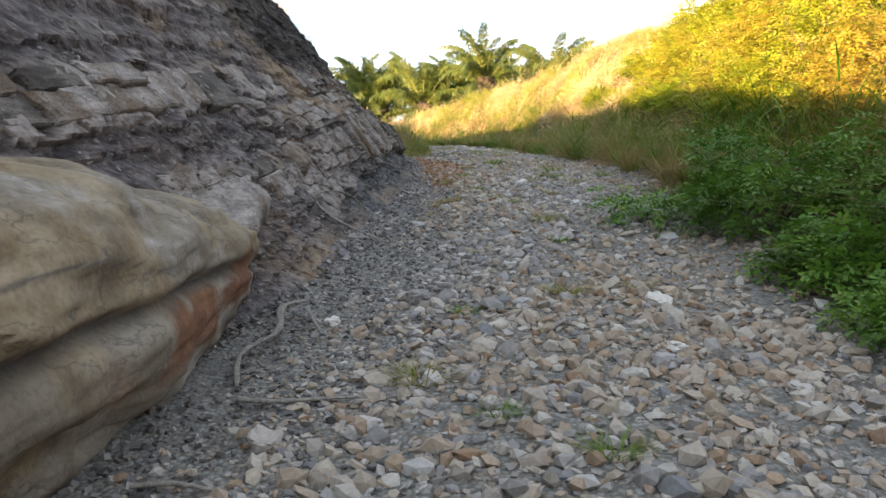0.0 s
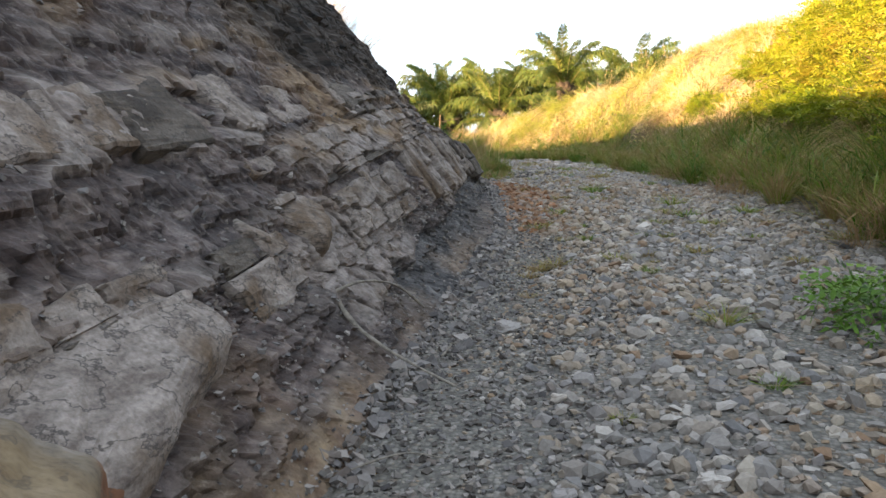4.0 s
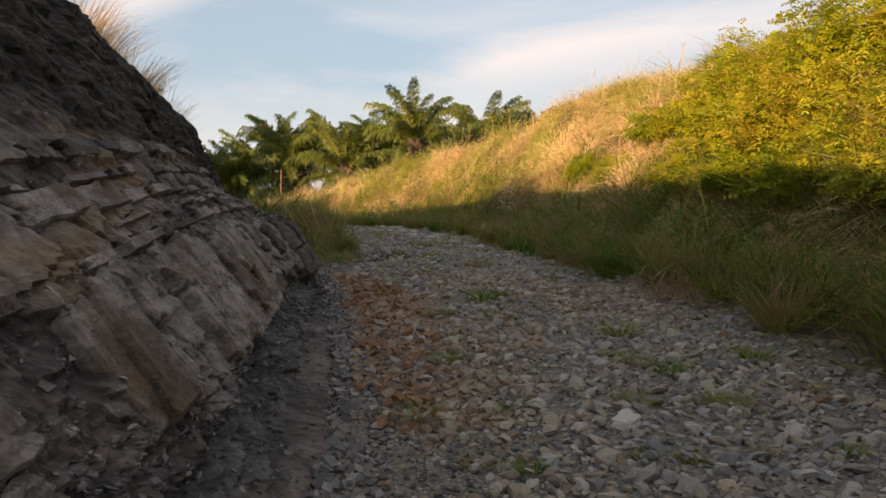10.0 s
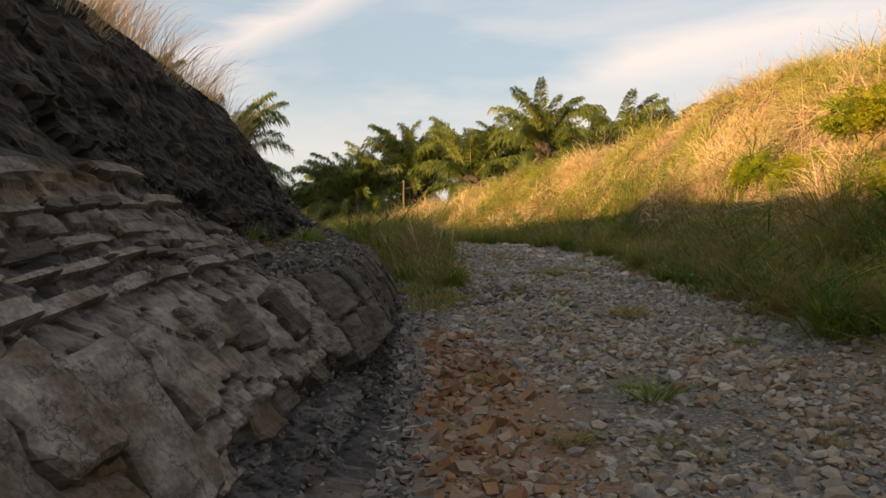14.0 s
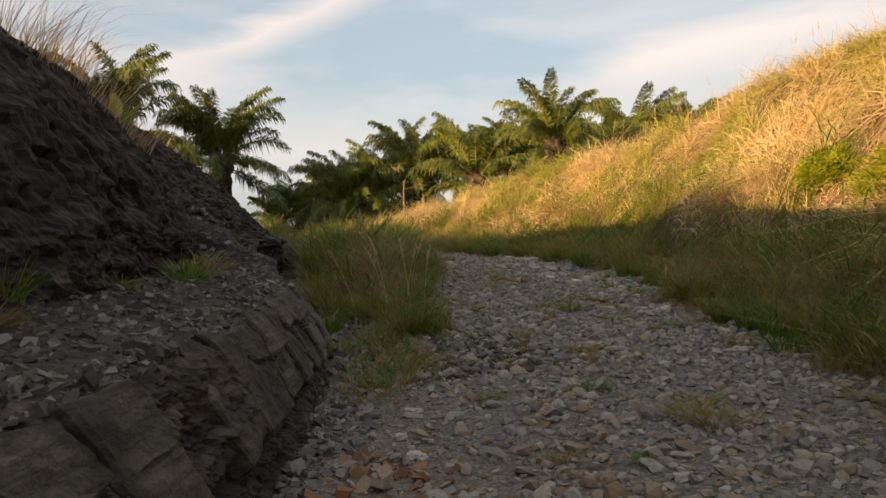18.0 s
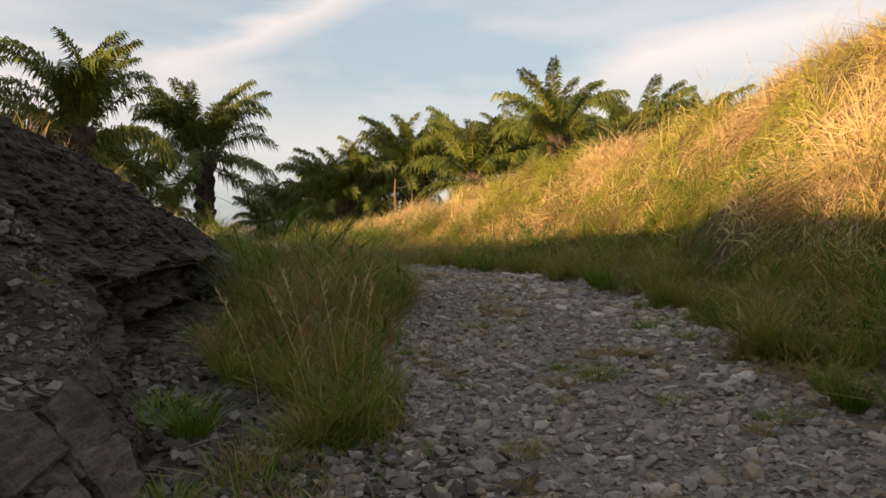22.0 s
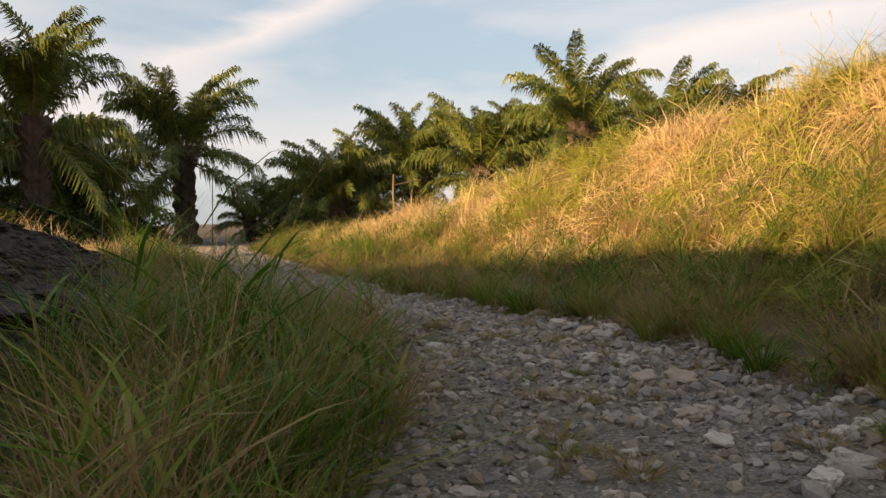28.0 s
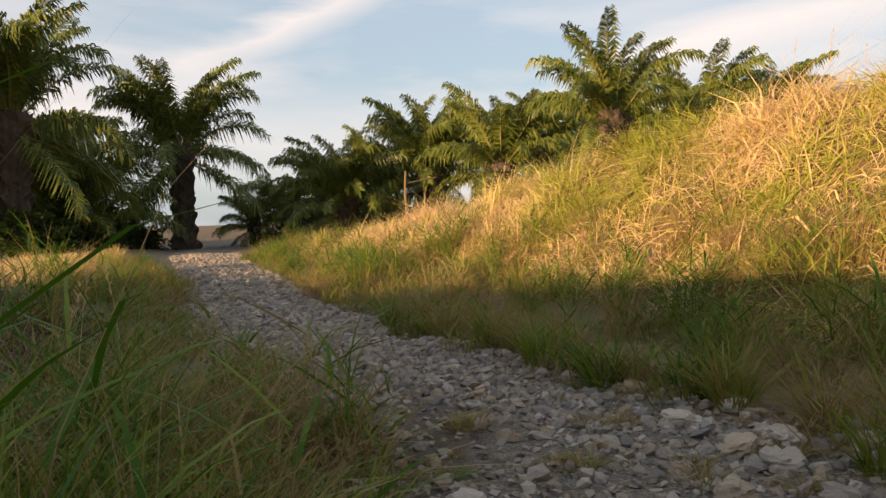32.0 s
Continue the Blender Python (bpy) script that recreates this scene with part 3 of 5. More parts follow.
def cliff_surface(Y, U):
    X, Z = face_point(Y, U)
    q = Z - bedding(Y) + 0.12 * fbm(Y * 0.45, Z * 0.7, 21, 3) + 0.03 * fbm(Y * 2.5, Z * 2.5, 22, 3)
    d, hard, coal = np.zeros_like(X), np.zeros_like(X), np.zeros_like(X)
    big_id, big_edge = cells(Y * 2.6 + 1.2 * q, q * 4.0 - 0.5 * Y, 101)
    mid_id, mid_edge = cells(Y * 7.5 + 2 * q, q * 15.0, 111)
    small_id, small_edge = cells(Y * 19 + 3 * q, q * 30.0, 121)
    for k, (a, b, p, y0, y1, kind) in enumerate(BEDS):
        wob = 0.05 * fbm(Y * 1.8, Y * 0 + k, 130 + k, 3)
        inside = smooth(a - 0.03, a + 0.025, q + wob) * smooth(b + 0.08, b - 0.03, q + 1.6 * wob)
        inside = inside * smooth(y0 - 0.5, y0 + 0.6, Y) * smooth(y1 + 0.6, y1 - 0.5, Y)
        if kind == "coal":
            d += p * inside
            coal = np.maximum(coal, inside)
            continue
        patchy = smooth(-0.58, -0.28, fbm(Y * 0.6, q * 0.3, 50 + k, 2))
        gone = cells(Y * 1.9 + 0.8 * q + 3.3 * k, q * 5.0 + k, 170 + k)[0]
        inside = inside * patchy * (1.0 if k in (1, 9) else smooth(0.22, 0.34, gone + 0.15 * fbm(Y * 6, q * 8, 190, 2)))
        d += inside * (0.55 * p * (0.85 + 0.3 * big_id) - 0.03 * smooth(0.09, 0.02, big_edge))
        hard = np.maximum(hard, inside * (0.70 + 0.30 * big_id) * (0.9 if kind == "sand" else 0.5))
    # thin layers in the shale
    layer = np.floor(q / 0.055 + 0.9 * fbm(Y * 0.8, q, 140, 3))
    along = np.floor(Y * 1.6 + 3 * hash2(layer, layer * 0, 142) + 0.2 * fbm(Y * 5, q * 9, 144, 2))
    part = smooth(0.55, 1.0, q / 0.055 + 0.9 * fbm(Y * 0.8, q, 140, 3) - layer)
    along2 = np.floor(Y * 1.6 + 3 * hash2(layer + 1, layer * 0, 142) + 0.2 * fbm(Y * 5, q * 9, 144, 2))
    lam = (hash2(layer, along, 141) * (1 - part) + hash2(layer + 1, along2, 141) * part - 0.5) * 0.036
    soft = 1 - hard
    black = np.interp(Y, [9, 12, 15, 17.5, 20, 24, 27], [1.50, 1.22, 0.90, 0.72, 0.68, 0.35, 0.1])
    crumble = smooth(-0.12, 0.12, q - black + 0.18 * fbm(Y * 0.9, Z * 0.9, 70, 3)) * smooth(7.5, 9.5, Y)
    lam = lam * (1 - 0.75 * crumble) + crumble * (0.10 * (cells(Y * 3.2 + Z, Z * 3.6, 151)[0] - 0.5) + 0.06 * (cells(Y * 7.5, Z * 8.5, 155)[0] - 0.5))
    lam = lam + 0.03 * (cells(Y * 5 + q, q * 10, 158)[0] - 0.5)
    d += soft * (lam + 0.02 * (mid_id - 0.5) + 0.018 * (small_id - 0.5) - 0.012 * smooth(0.12, 0.0, mid_edge)) + hard * 0.012 * (mid_id - 0.5)
    fade = smooth(0.0, 0.10, U) * smooth(1.0, 0.90, U)
    rough = 0.12 * fbm(Y * 0.9, Z * 1.3, 60, 3) * (0.45 + 0.55 * soft) + 0.036 * fbm(Y * 3, q * 13, 61, 4) * (0.2 + 0.8 * soft) + 0.016 * fbm(Y * 28, Z * 34, 62, 2) + (0.5 + 0.5 * smooth(11, 8, Y)) * soft * (0.02 * fbm(Y * 6, q * 14, 63, 3) + 0.026 * (cells(Y * 3.5, q * 12, 64)[0] - 0.5))
    gully = -0.14 * smooth(0.55, 0.95, vnoise(Y * 0.8 + 0.6 * Z, Z * 0.15, 65)) * smooth(0.35, 0.6, U)
    d = (d + rough + gully) * (0.3 + 0.7 * fade)
    top = crumble * 0.95
    top = np.maximum(top, 0.80 * smooth(14.0, 16.5, Y))
    top = np.maximum(top, 0.25 * smooth(0.60, 0.74, q) * smooth(8.0, 9.5, Y) * (1 - hard))
    rust = smooth(0.12, 0.5, fbm(Y * 0.9, q * 2.6, 80, 4)) * (1 - coal) * (0.45 + 0.4 * hard)
    tone = 0.3 * mid_id + 0.3 * small_id + 0.4 * hash2(layer, along, 143) - 0.25 * smooth(0.14, 0.0, mid_edge) * soft - 0.8 * smooth(0.09, 0.03, big_edge) * hard
    sand = 0.8 * smooth(0.10, 0.04, U + 0.07 * fbm(Y * 1.6, U * 9, 95, 3)) * smooth(7.4, 8.4, Y) * smooth(16.0, 15.0, Y) * smooth(-0.25, 0.1, fbm(Y * 0.7, Y * 0, 96, 2))
    return X + d * 0.97, Y + 0.3 * d * fbm(Y * 3, Z * 3, 90, 2), Z + d * 0.12, q, hard * (1 - 0.75 * top), coal, rust, top, tone, sand


def build_cliff():
    ys = np.concatenate([np.arange(-9, 0.5, 0.15), np.arange(0.5, 21, 0.022), np.arange(21, 34, 0.05)])
    us = np.concatenate([np.linspace(0, 0.72, 156), np.linspace(0.725, 1, 44)])
    Y, U = np.meshgrid(ys, us, indexing="ij")
    X, Y2, Z, q, hard, coal, rust, dark, tone, sand = cliff_surface(Y, U)
    me = fast_mesh("cliff", np.stack([X, Y2, Z], -1).reshape(-1, 3), grid_faces(len(ys), len(us))[:, ::-1], M_CLIFF,
                   {"hard": hard, "coal": coal, "rust": rust, "dark": dark, "tone": tone, "sand": sand, "along": Y * 6.0, "level": q * 20}, False)
    return put("cliff", me, kind="structure", label="weathered cut rock face with grey shale and pale sandstone layers", category="cliff")


cliff = build_cliff()


def blob_mesh(name, mat, radii, seed, rough=0.12, power=0.7, n=40, facets=0.0, attrs=None, dent=None):
    """A rounded, slightly squared rock with uneven sides."""
    even = np.linspace(-1, 1, n)
    lat = 0.4 * even * math.pi / 2 + 0.6 * np.arcsin(np.sign(even) * np.abs(even) ** (1 / power))
    quarter = np.linspace(0, 1, n // 2 + 1)[:-1]
    quarter = np.where(quarter < 0.5, 0.5 * (2 * quarter) ** (0.5 + 0.5 / power), 1 - 0.5 * (2 - 2 * quarter) ** (0.5 + 0.5 / power)) * math.pi / 2
    n = 2 * (n // 2)
    lat = lat[:n] if len(lat) > n else lat
    lon = np.concatenate([quarter + k * math.pi / 2 for k in range(4)])
    a, b = np.meshgrid(lon, lat, indexing="ij")

    def sg(v):
        return np.sign(v) * np.abs(v) ** power

    x, y, z = sg(np.cos(b)) * sg(np.cos(a)), sg(np.cos(b)) * sg(np.sin(a)), sg(np.sin(b))
    k = 1 + rough * (fbm(x * 1.6 + z + 9 * seed, y * 1.6 - z, seed, 4) + fbm(z * 2.2 + 5, x + y * 2, seed + 5, 4))
    if facets:
        k = k + facets * (cells(x * 1.5 + z + seed, y * 1.5 - z, seed + 9)[0] - 0.5)
    if dent:
        k = k + dent(x, y, z)
    v = np.stack([x * k * radii[0], y * k * radii[1], z * k * radii[2]], -1).reshape(-1, 3)
    m, i = n, np.arange(2 * n * (n - 1))
    c, r = i // (m - 1), i % (m - 1)
    f = np.stack([c * m + r, ((c + 1) % (2 * n)) * m + r, ((c + 1) % (2 * n)) * m + r + 1, c * m + r + 1], 1)
    return fast_mesh(name, v, f, mat, attrs(v) if attrs else None, facets == 0)


def boulder_level(x, y, z):
    """Height over the seam that runs along the boulder, in metres."""
    return z - 0.04 + 0.035 * y + 0.05 * fbm(y * 1.3, x * 2, 301, 4)


def boulder_bands(v):
    x, y, z = v[:, 0], v[:, 1], v[:, 2]
    w = boulder_level(x, y, z)
    seam2 = smooth(0.014, 0.0, np.abs(w - 0.17 + 0.06 * np.sin(y * 2.6) + 0.05 * fbm(y * 3, z, 308, 3))) * smooth(-0.3, 0.2, fbm(y * 2, x, 305, 2))
    crack = np.maximum(smooth(0.035, 0.0, np.abs(w + 0.02 * fbm(y * 7, z * 7, 309, 2))), 0.8 * seam2)
    rust = smooth(-0.02, -0.06, w - 0.22 * smooth(0.9, 1.7, y)) * smooth(-0.36, -0.22, w) * smooth(-0.06, 0.06, fbm(y * 2.4, z * 2.6, 302, 4)) * smooth(-0.6, 0.3, y)
    pale = smooth(0.14, 0.22, fbm(y * 2.6, z * 3.2, 303, 4)) * smooth(0.1, -0.05, w)
    return {"rust": np.clip(rust, 0, 1) * (1 - pale), "crack": crack, "upper": np.maximum(smooth(-0.01, 0.04, w), pale)}


def boulder_dent(x, y, z):
    w = boulder_level(x * 0.82, y * 2.15, z * 0.60)
    return -0.17 * smooth(0.8, 1.75, x + z) - 0.10 * smooth(1.1, 1.8, y + z) - 0.07 * smooth(0.05, 0.0, np.abs(w)) + 0.03 * smooth(0.0, 0.06, w) - 0.10 * smooth(-0.12, -0.42, w) + 0.045 * fbm(y * 7, z * 4, 306, 4) + 0.06 * (cells(y * 5, z * 2.5 + x, 307)[0] - 0.5)


boulder = put("sandstone_boulder", blob_mesh("sandstone_boulder", M_BOULDER, (0.84, 2.15, 0.60), 11, 0.08, 0.58, 120, 0, boulder_bands, boulder_dent), None,
              pose(-1.84, 2.78, 0.78, 0.5, -4, -3), label="large rounded cream sandstone boulder with rust-brown stains", category="boulder")


def slab_mesh(y0, y1, q0, q1, shear, proud, mat, seed):
    """One jointed slab of the main bed between two heights above the bedding plane."""
    r = np.random.default_rng(seed)
    ends, thin = [], min(1.0, (q1 - q0) / 0.2)
    for yy in (y0, y1):
        us = np.linspace(0.1, 0.62, 200)
        fx, fz = face_point(np.full(200, yy), us)
        ends.append([float(np.interp(q, fz - bedding(yy), us)) for q in (q0 + thin ** 2 * r.uniform(-0.03, 0.015), q1 + thin ** 2 * r.uniform(-0.05, 0.03))])
    cut = np.array([0, 0.05, 0.15, 0.26, 0.38, 0.5, 0.62, 0.74, 0.85, 0.95, 1.0])
    A, B = np.meshgrid(cut, cut, indexing="ij")
    lo, hi = ends[0][0] * (1 - A) + ends[1][0] * A, ends[0][1] * (1 - A) + ends[1][1] * A
    U = lo * (1 - B) + hi * B
    Y = y0 + (y1 - y0) * A + shear * thin * (B - 0.5) + 0.05 * fbm(B * 4 + seed, A * 2, 500, 3) + 0.012 * fbm(B * 14 + seed, A * 9, 501, 2)
    U = U + 0.008 * thin * fbm(A * 4 + seed, B * 3, 502, 3)
    X, Z = face_point(Y, U)
    sunk = cliff_surface(Y[1:-1:3, 1:-1:3], U[1:-1:3, 1:-1:3])[0] - X[1:-1:3, 1:-1:3]
    proud = proud + float(np.percentile(sunk, 65))
    flat_x, flat_z = X[:1, :1] * (1 - A) * (1 - B) + X[-1:, :1] * A * (1 - B) + X[:1, -1:] * (1 - A) * B + X[-1:, -1:] * A * B, Z[:1, :1] * (1 - A) * (1 - B) + Z[-1:, :1] * A * (1 - B) + Z[:1, -1:] * (1 - A) * B + Z[-1:, -1:] * A * B
    bend = 0.75
    X, Z = bend * X + (1 - bend) * flat_x, bend * Z + (1 - bend) * flat_z
    mid = float(U.mean())
    ex, ez = face_point(np.full(2, 0.5 * (y0 + y1)), np.array([mid - 0.05, mid + 0.05]))
    nx, nz = float(ez[1] - ez[0]), float(ex[0] - ex[1])
    ln = math.hypot(nx, nz)
    nx, nz = nx / ln, nz / ln
    rim = np.maximum(np.maximum(A < 0.01, A > 0.99), np.maximum(B < 0.01, B > 0.99))
    out = proud + r.uniform(-0.014, 0.014) * (A - 0.5) + r.uniform(-0.01, 0.02) * (0.5 - B) + thin * (0.018 * fbm(A * 3 + seed, B * 3, 503, 4) + 0.012 * (cells(A * 2.5 + seed, B * 3.5, 504)[0] - 0.5)) - 0.016 * rim
    P = np.stack([X + nx * out, Y, Z + nz * out], -1).reshape(-1, 3)
    n = len(cut)
    ring = [i * n for i in range(n)] + [(n - 1) * n + j for j in range(1, n)] + [i * n + n - 1 for i in range(n - 2, -1, -1)] + [j for j in range(n - 2, 0, -1)]
    skirt = P[ring] - np.array([nx, 0, nz]) * 0.28
    m = len(ring)
    faces = [tuple(f[::-1]) for f in grid_faces(n, n)] + [(ring[k], ring[(k + 1) % m], n * n + (k + 1) % m, n * n + k) for k in range(m)]
    return fast_mesh("rock_slab", np.concatenate([P, skirt]), np.array(faces), mat)


def bed_of_slabs(y0, y1, low, high, wide, splits, mats, proud, seed):
    """Jointed slabs side by side along one bed; low and high are its limits over the bedding plane."""
    picks = random.Random(seed)
    y, row = y0, 0
    while y < y1:
        w = picks.uniform(*wide)
        a, b = float(np.interp(y, *low)), float(np.interp(y, *high))
        cuts = [a + (b - a) * c for c in picks.choice(splits)]
        if picks.random() < 0.86:
            for q0, q1 in zip(cuts, cuts[1:]):
                shift = picks.uniform(-0.2, 0.2) if wide[1] > 0.9 else 0.0
                put("rock_slab", slab_mesh(y + shift, y + w - picks.uniform(0.008, 0.022) + shift, q0 + 0.01, q1, picks.uniform(-0.10, 0.03), proud + picks.uniform(0, 0.022), picks.choice(mats), seed * 100 + row), cliff)
                row += 1
        y += w


LOW = ([7.6, 8.1, 9.1, 10.5, 12, 13.7], [0.40, 0.36, 0.28, 0.22, 0.13, 0.08])
HIGH = ([7.6, 8.4, 10.2, 12.3, 13.7], [0.64, 0.68, 0.74, 0.62, 0.58])
bed_of_slabs(7.6, 13.4, LOW, HIGH, (0.13, 0.46), ([0, 1], [0, 0.5, 1], [0, 0.65, 1], [0, 0.35, 1]), [M_SLAB], 0.03, 9)
bed_of_slabs(13.4, 20.7, ([13, 15, 21], [0.10, 0.10, 0.12]), ([13, 14.5, 16.5, 21], [0.54, 0.55, 0.60, 0.54]), (0.22, 0.62), ([0, 0.5, 1], [0, 0.6, 1], [0, 1]), [M_BROWN], 0.015, 10)
bed_of_slabs(3.0, 9.4, ([0, 9], [1.08, 1.06]), ([0, 9], [1.36, 1.32]), (0.22, 0.7), ([0, 1], [0, 0.55, 1], [0.2, 1], [0, 0.8]), [M_SLAB, M_SLAB, M_BROWN], 0.0, 11)
bed_of_slabs(6.9, 10.5, ([6, 10], [0.85, 0.87]), ([6, 10], [0.97, 0.98]), (0.2, 0.6), ([0, 1], [0.1, 0.9]), [M_SLAB], 0.0, 12)
for k, (level, thick, y0, y1) in enumerate([(0.71, 0.055, 6.8, 15.5), (0.80, 0.04, 10.2, 16.0), (0.87, 0.065, 10.5, 16.2), (0.98, 0.05, 9.0, 15.2), (1.09, 0.075, 9.4, 13.6), (0.62, 0.05, 7.0, 8.6)]):
    bed_of_slabs(y0, y1, ([5, 17], [level, level - 0.03]), ([5, 17], [level + thick, level + thick - 0.03]), (0.16, 0.6), ([0, 1], [0.1, 0.9], [0, 0.8]), [M_SLAB, M_BROWN], 0.012, 40 + k)
bed_of_slabs(4.5, 6.5, ([4, 7], [0.36, 0.40]), ([4, 5.5, 7], [0.78, 0.72, 0.60]), (0.22, 0.5), ([0, 0.5, 1], [0, 0.35, 0.7, 1], [0, 0.6, 1]), [M_SLAB, M_SLAB, M_BROWN], 0.005, 15)
bed_of_slabs(1.5, 8.0, ([0, 9], [1.90, 1.92]), ([0, 9], [2.05, 2.10]), (0.25, 0.6), ([0, 1], [0.2, 0.9]), [M_BROWN, M_SLAB], -0.01, 14)

# blocks that stick out of the face: x, y, z, radii, turn
BLOCKS = [(-1.20, 7.12, 1.33, 0.17, 0.22, 0.17, 20), (-1.30, 6.54, 1.34, 0.10, 0.12, 0.10, 60), (-1.36, 5.15, 0.98, 0.36, 0.52, 0.30, 8), (-1.36, 6.25, 1.06, 0.12, 0.2, 0.11, 15), (-0.96, 8.1, 1.14, 0.10, 0.15, 0.08, 70)]
for k, (x, y, z, a, b, c, turn) in enumerate(BLOCKS):
    put("rock_block", blob_mesh("rock_block", M_SLAB, (a, b * 1.1, c * 0.85), 20 + k, 0.09, 0.42, 26, 0.10), None, pose(x - 0.14, y, z, 16, 24, turn),
        label="pale cracked sandstone block set in the shale face", category="rock", group="blocks in the rock face")


# ---- loose stone ----
CUBE_V = np.array([(x, y, z) for x in (-1, 1) for y in (-1, 1) for z in (-1, 1)], float)
CUBE_F = np.array([(0, 1, 3, 2), (4, 6, 7, 5), (0, 4, 5, 1), (2, 3, 7, 6), (0, 2, 6, 4), (1, 5, 7, 3)])
G = (1 + 5 ** 0.5) / 2
ICO_V = np.array([(-1, G, 0), (1, G, 0), (-1, -G, 0), (1, -G, 0), (0, -1, G), (0, 1, G), (0, -1, -G), (0, 1, -G), (G, 0, -1), (G, 0, 1), (-G, 0, -1), (-G, 0, 1)]) / 1.7
ICO_F = np.array([(0, 11, 5), (0, 5, 1), (0, 1, 7), (0, 7, 10), (0, 10, 11), (1, 5, 9), (5, 11, 4), (11, 10, 2), (10, 7, 6), (7, 1, 8),
                  (3, 9, 4), (3, 4, 2), (3, 2, 6), (3, 6, 8), (3, 8, 9), (4, 9, 5), (2, 4, 11), (6, 2, 10), (8, 6, 7), (9, 8, 1)])


def chips(P, size, flat=0.5, tilt=0.5, jitter=0.55, round_shape=False):
    """Loose stones at the points P: verts and faces."""
    n = len(P)
    bv, bf = (ICO_V, ICO_F) if round_shape else (CUBE_V, CUBE_F)
    v = bv[None] * (1 + jitter * (rng.random((n, len(bv), 3)) - 0.7))
    s = np.stack([size * (0.75 + 0.6 * rng.random(n)), size * (0.6 + 0.5 * rng.random(n)), size * flat * (0.6 + 0.8 * rng.random(n))], 1)
    v = v * s[:, None, :] * 0.5
    ax, ay, az = (rng.random(n) - 0.5) * 2 * tilt, (rng.random(n) - 0.5) * 2 * tilt, rng.random(n) * 6.283
    for a, (i, j) in ((ax, (1, 2)), (ay, (0, 2)), (az, (0, 1))):
        c, sn = np.cos(a)[:, None], np.sin(a)[:, None]
        vi, vj = v[:, :, i] * c - v[:, :, j] * sn, v[:, :, i] * sn + v[:, :, j] * c
        v[:, :, i], v[:, :, j] = vi, vj
    v = v + P[:, None, :]
    f = bf[None] + (np.arange(n) * len(bv))[:, None, None]
    return v.reshape(-1, 3), f.reshape(-1, bf.shape[1])


def gravel_layer(n, low, span, curve, round_shape, what):
    y = 1.0 + 36 * rng.random(n) ** 1.2
    t = rng.random(n)
    xl, xr = road_left(y), road_right(y)
    tongue = np.interp(y, [19, 21, 23.5, 27, 29.4, 30.5, 32.5, 36], [-0.7, -0.55, -0.55, -0.85, -1.2, -1.6, -2.7, -4.5])
    xl = np.where(y > 20, np.maximum(xl, tongue - 0.5), xl)
    x = xl - 0.12 + (xr + np.where(y > 20, 0.95, 0.57) - xl) * t
    size = low + span * rng.random(n) ** curve
    bare = vnoise(x * 0.9, y * 0.6, 201)
    keep = rng.random(n) < np.where(x < xl + 0.15, 0.7, 1.0) * np.where(x > xr + 0.1, np.where(y > 20, 0.85, 0.4), 1.0) * (0.45 + 0.55 * smooth(0.25, 0.5, bare))
    x, y, size = x[keep], y[keep], size[keep] * np.where(y[keep] > 22, 1.1, 1.0)
    e = x - road_left(y)
    grey = (e < 0.12 * rng.random(len(x)) + 0.0) & (y < 21)
    rusty = ~grey & (e < (0.18 + 0.70 * rng.random(len(x)) ** 1.6) * smooth(9.0, 12.5, y)) & (y > 9.5 + 3.5 * rng.random(len(x))) & (y < 16.3 + 2 * rng.random(len(x))) & (rng.random(len(x)) < 0.92)
    grey |= ~rusty & (e < np.where(y < 6.5, 0.15 + 0.7 * rng.random(len(x)) ** 2, 0.02 + 0.3 * rng.random(len(x)) ** 2)) & (y < 9)
    warm = ~rusty & ~grey & (rng.random(len(x)) < 0.9 * smooth(0.80, 0.48, vnoise(x * 0.8, y * 0.5, 203) + np.where(y < 9, 0.08, 0.15) * (x - np.where(y < 9, 1.0, 0.4))) * smooth(22, 14, y))
    size = size * np.where(y < 11, 0.42 + 0.58 * smooth(0.15, 1.0, e), 0.7 + 0.3 * smooth(0.1, 0.5, e))
    size = np.where(grey, 0.72 * size, size)
    P = np.stack([x, y, ground_z(x, y) + size * 0.10], 1)
    for mask, mat, name, label in ((~rusty & ~grey & ~warm, M_GRAVEL, "road_" + what, "pale grey crushed stone covering the track"),
                                   (warm, M_WARM, "beige_" + what, "beige and tan broken stone scattered over the track"),
                                   (rusty, M_ORANGE, "rusty_" + what, "orange-brown broken stone along the cliff foot"),
                                   (grey, M_RUBBLE, "shale_" + what, "dark grey shale chips along the cliff foot")):
        v, f = chips(P[mask], size[mask], 0.68 if round_shape else 0.5, 0.6, 0.6, round_shape)
        put(name, fast_mesh(name, v, f, mat), kind="stuff", label=label, category="gravel")


gravel_layer(37000, 0.016, 0.036, 1.6, False, "gravel")
gravel_layer(17500, 0.038, 0.082, 2.1, True, "cobble")


def foot_debris():
    n = 11000
    y = 1.2 + 12.5 * rng.random(n)
    x = road_left(y) - 0.12 + 1.15 * rng.random(n) ** 1.3
    size = 0.010 + 0.026 * rng.random(n) ** 2
    P = np.stack([x, y, ground_z(x, y) + size * 0.15], 1)
    pale = rng.random(n) < 0.4
    for mask, mat, name, label in ((pale, M_PEBBLE, "dusty_debris", "small dusty pebbles below the rock face"), (~pale, M_RUBBLE, "shale_debris", "fine dark shale chips below the rock face")):
        v, f = chips(P[mask], size[mask], 0.5, 0.6)
        put(name, fast_mesh(name, v, f, mat), kind="stuff", label=label, category="debris")


foot_debris()


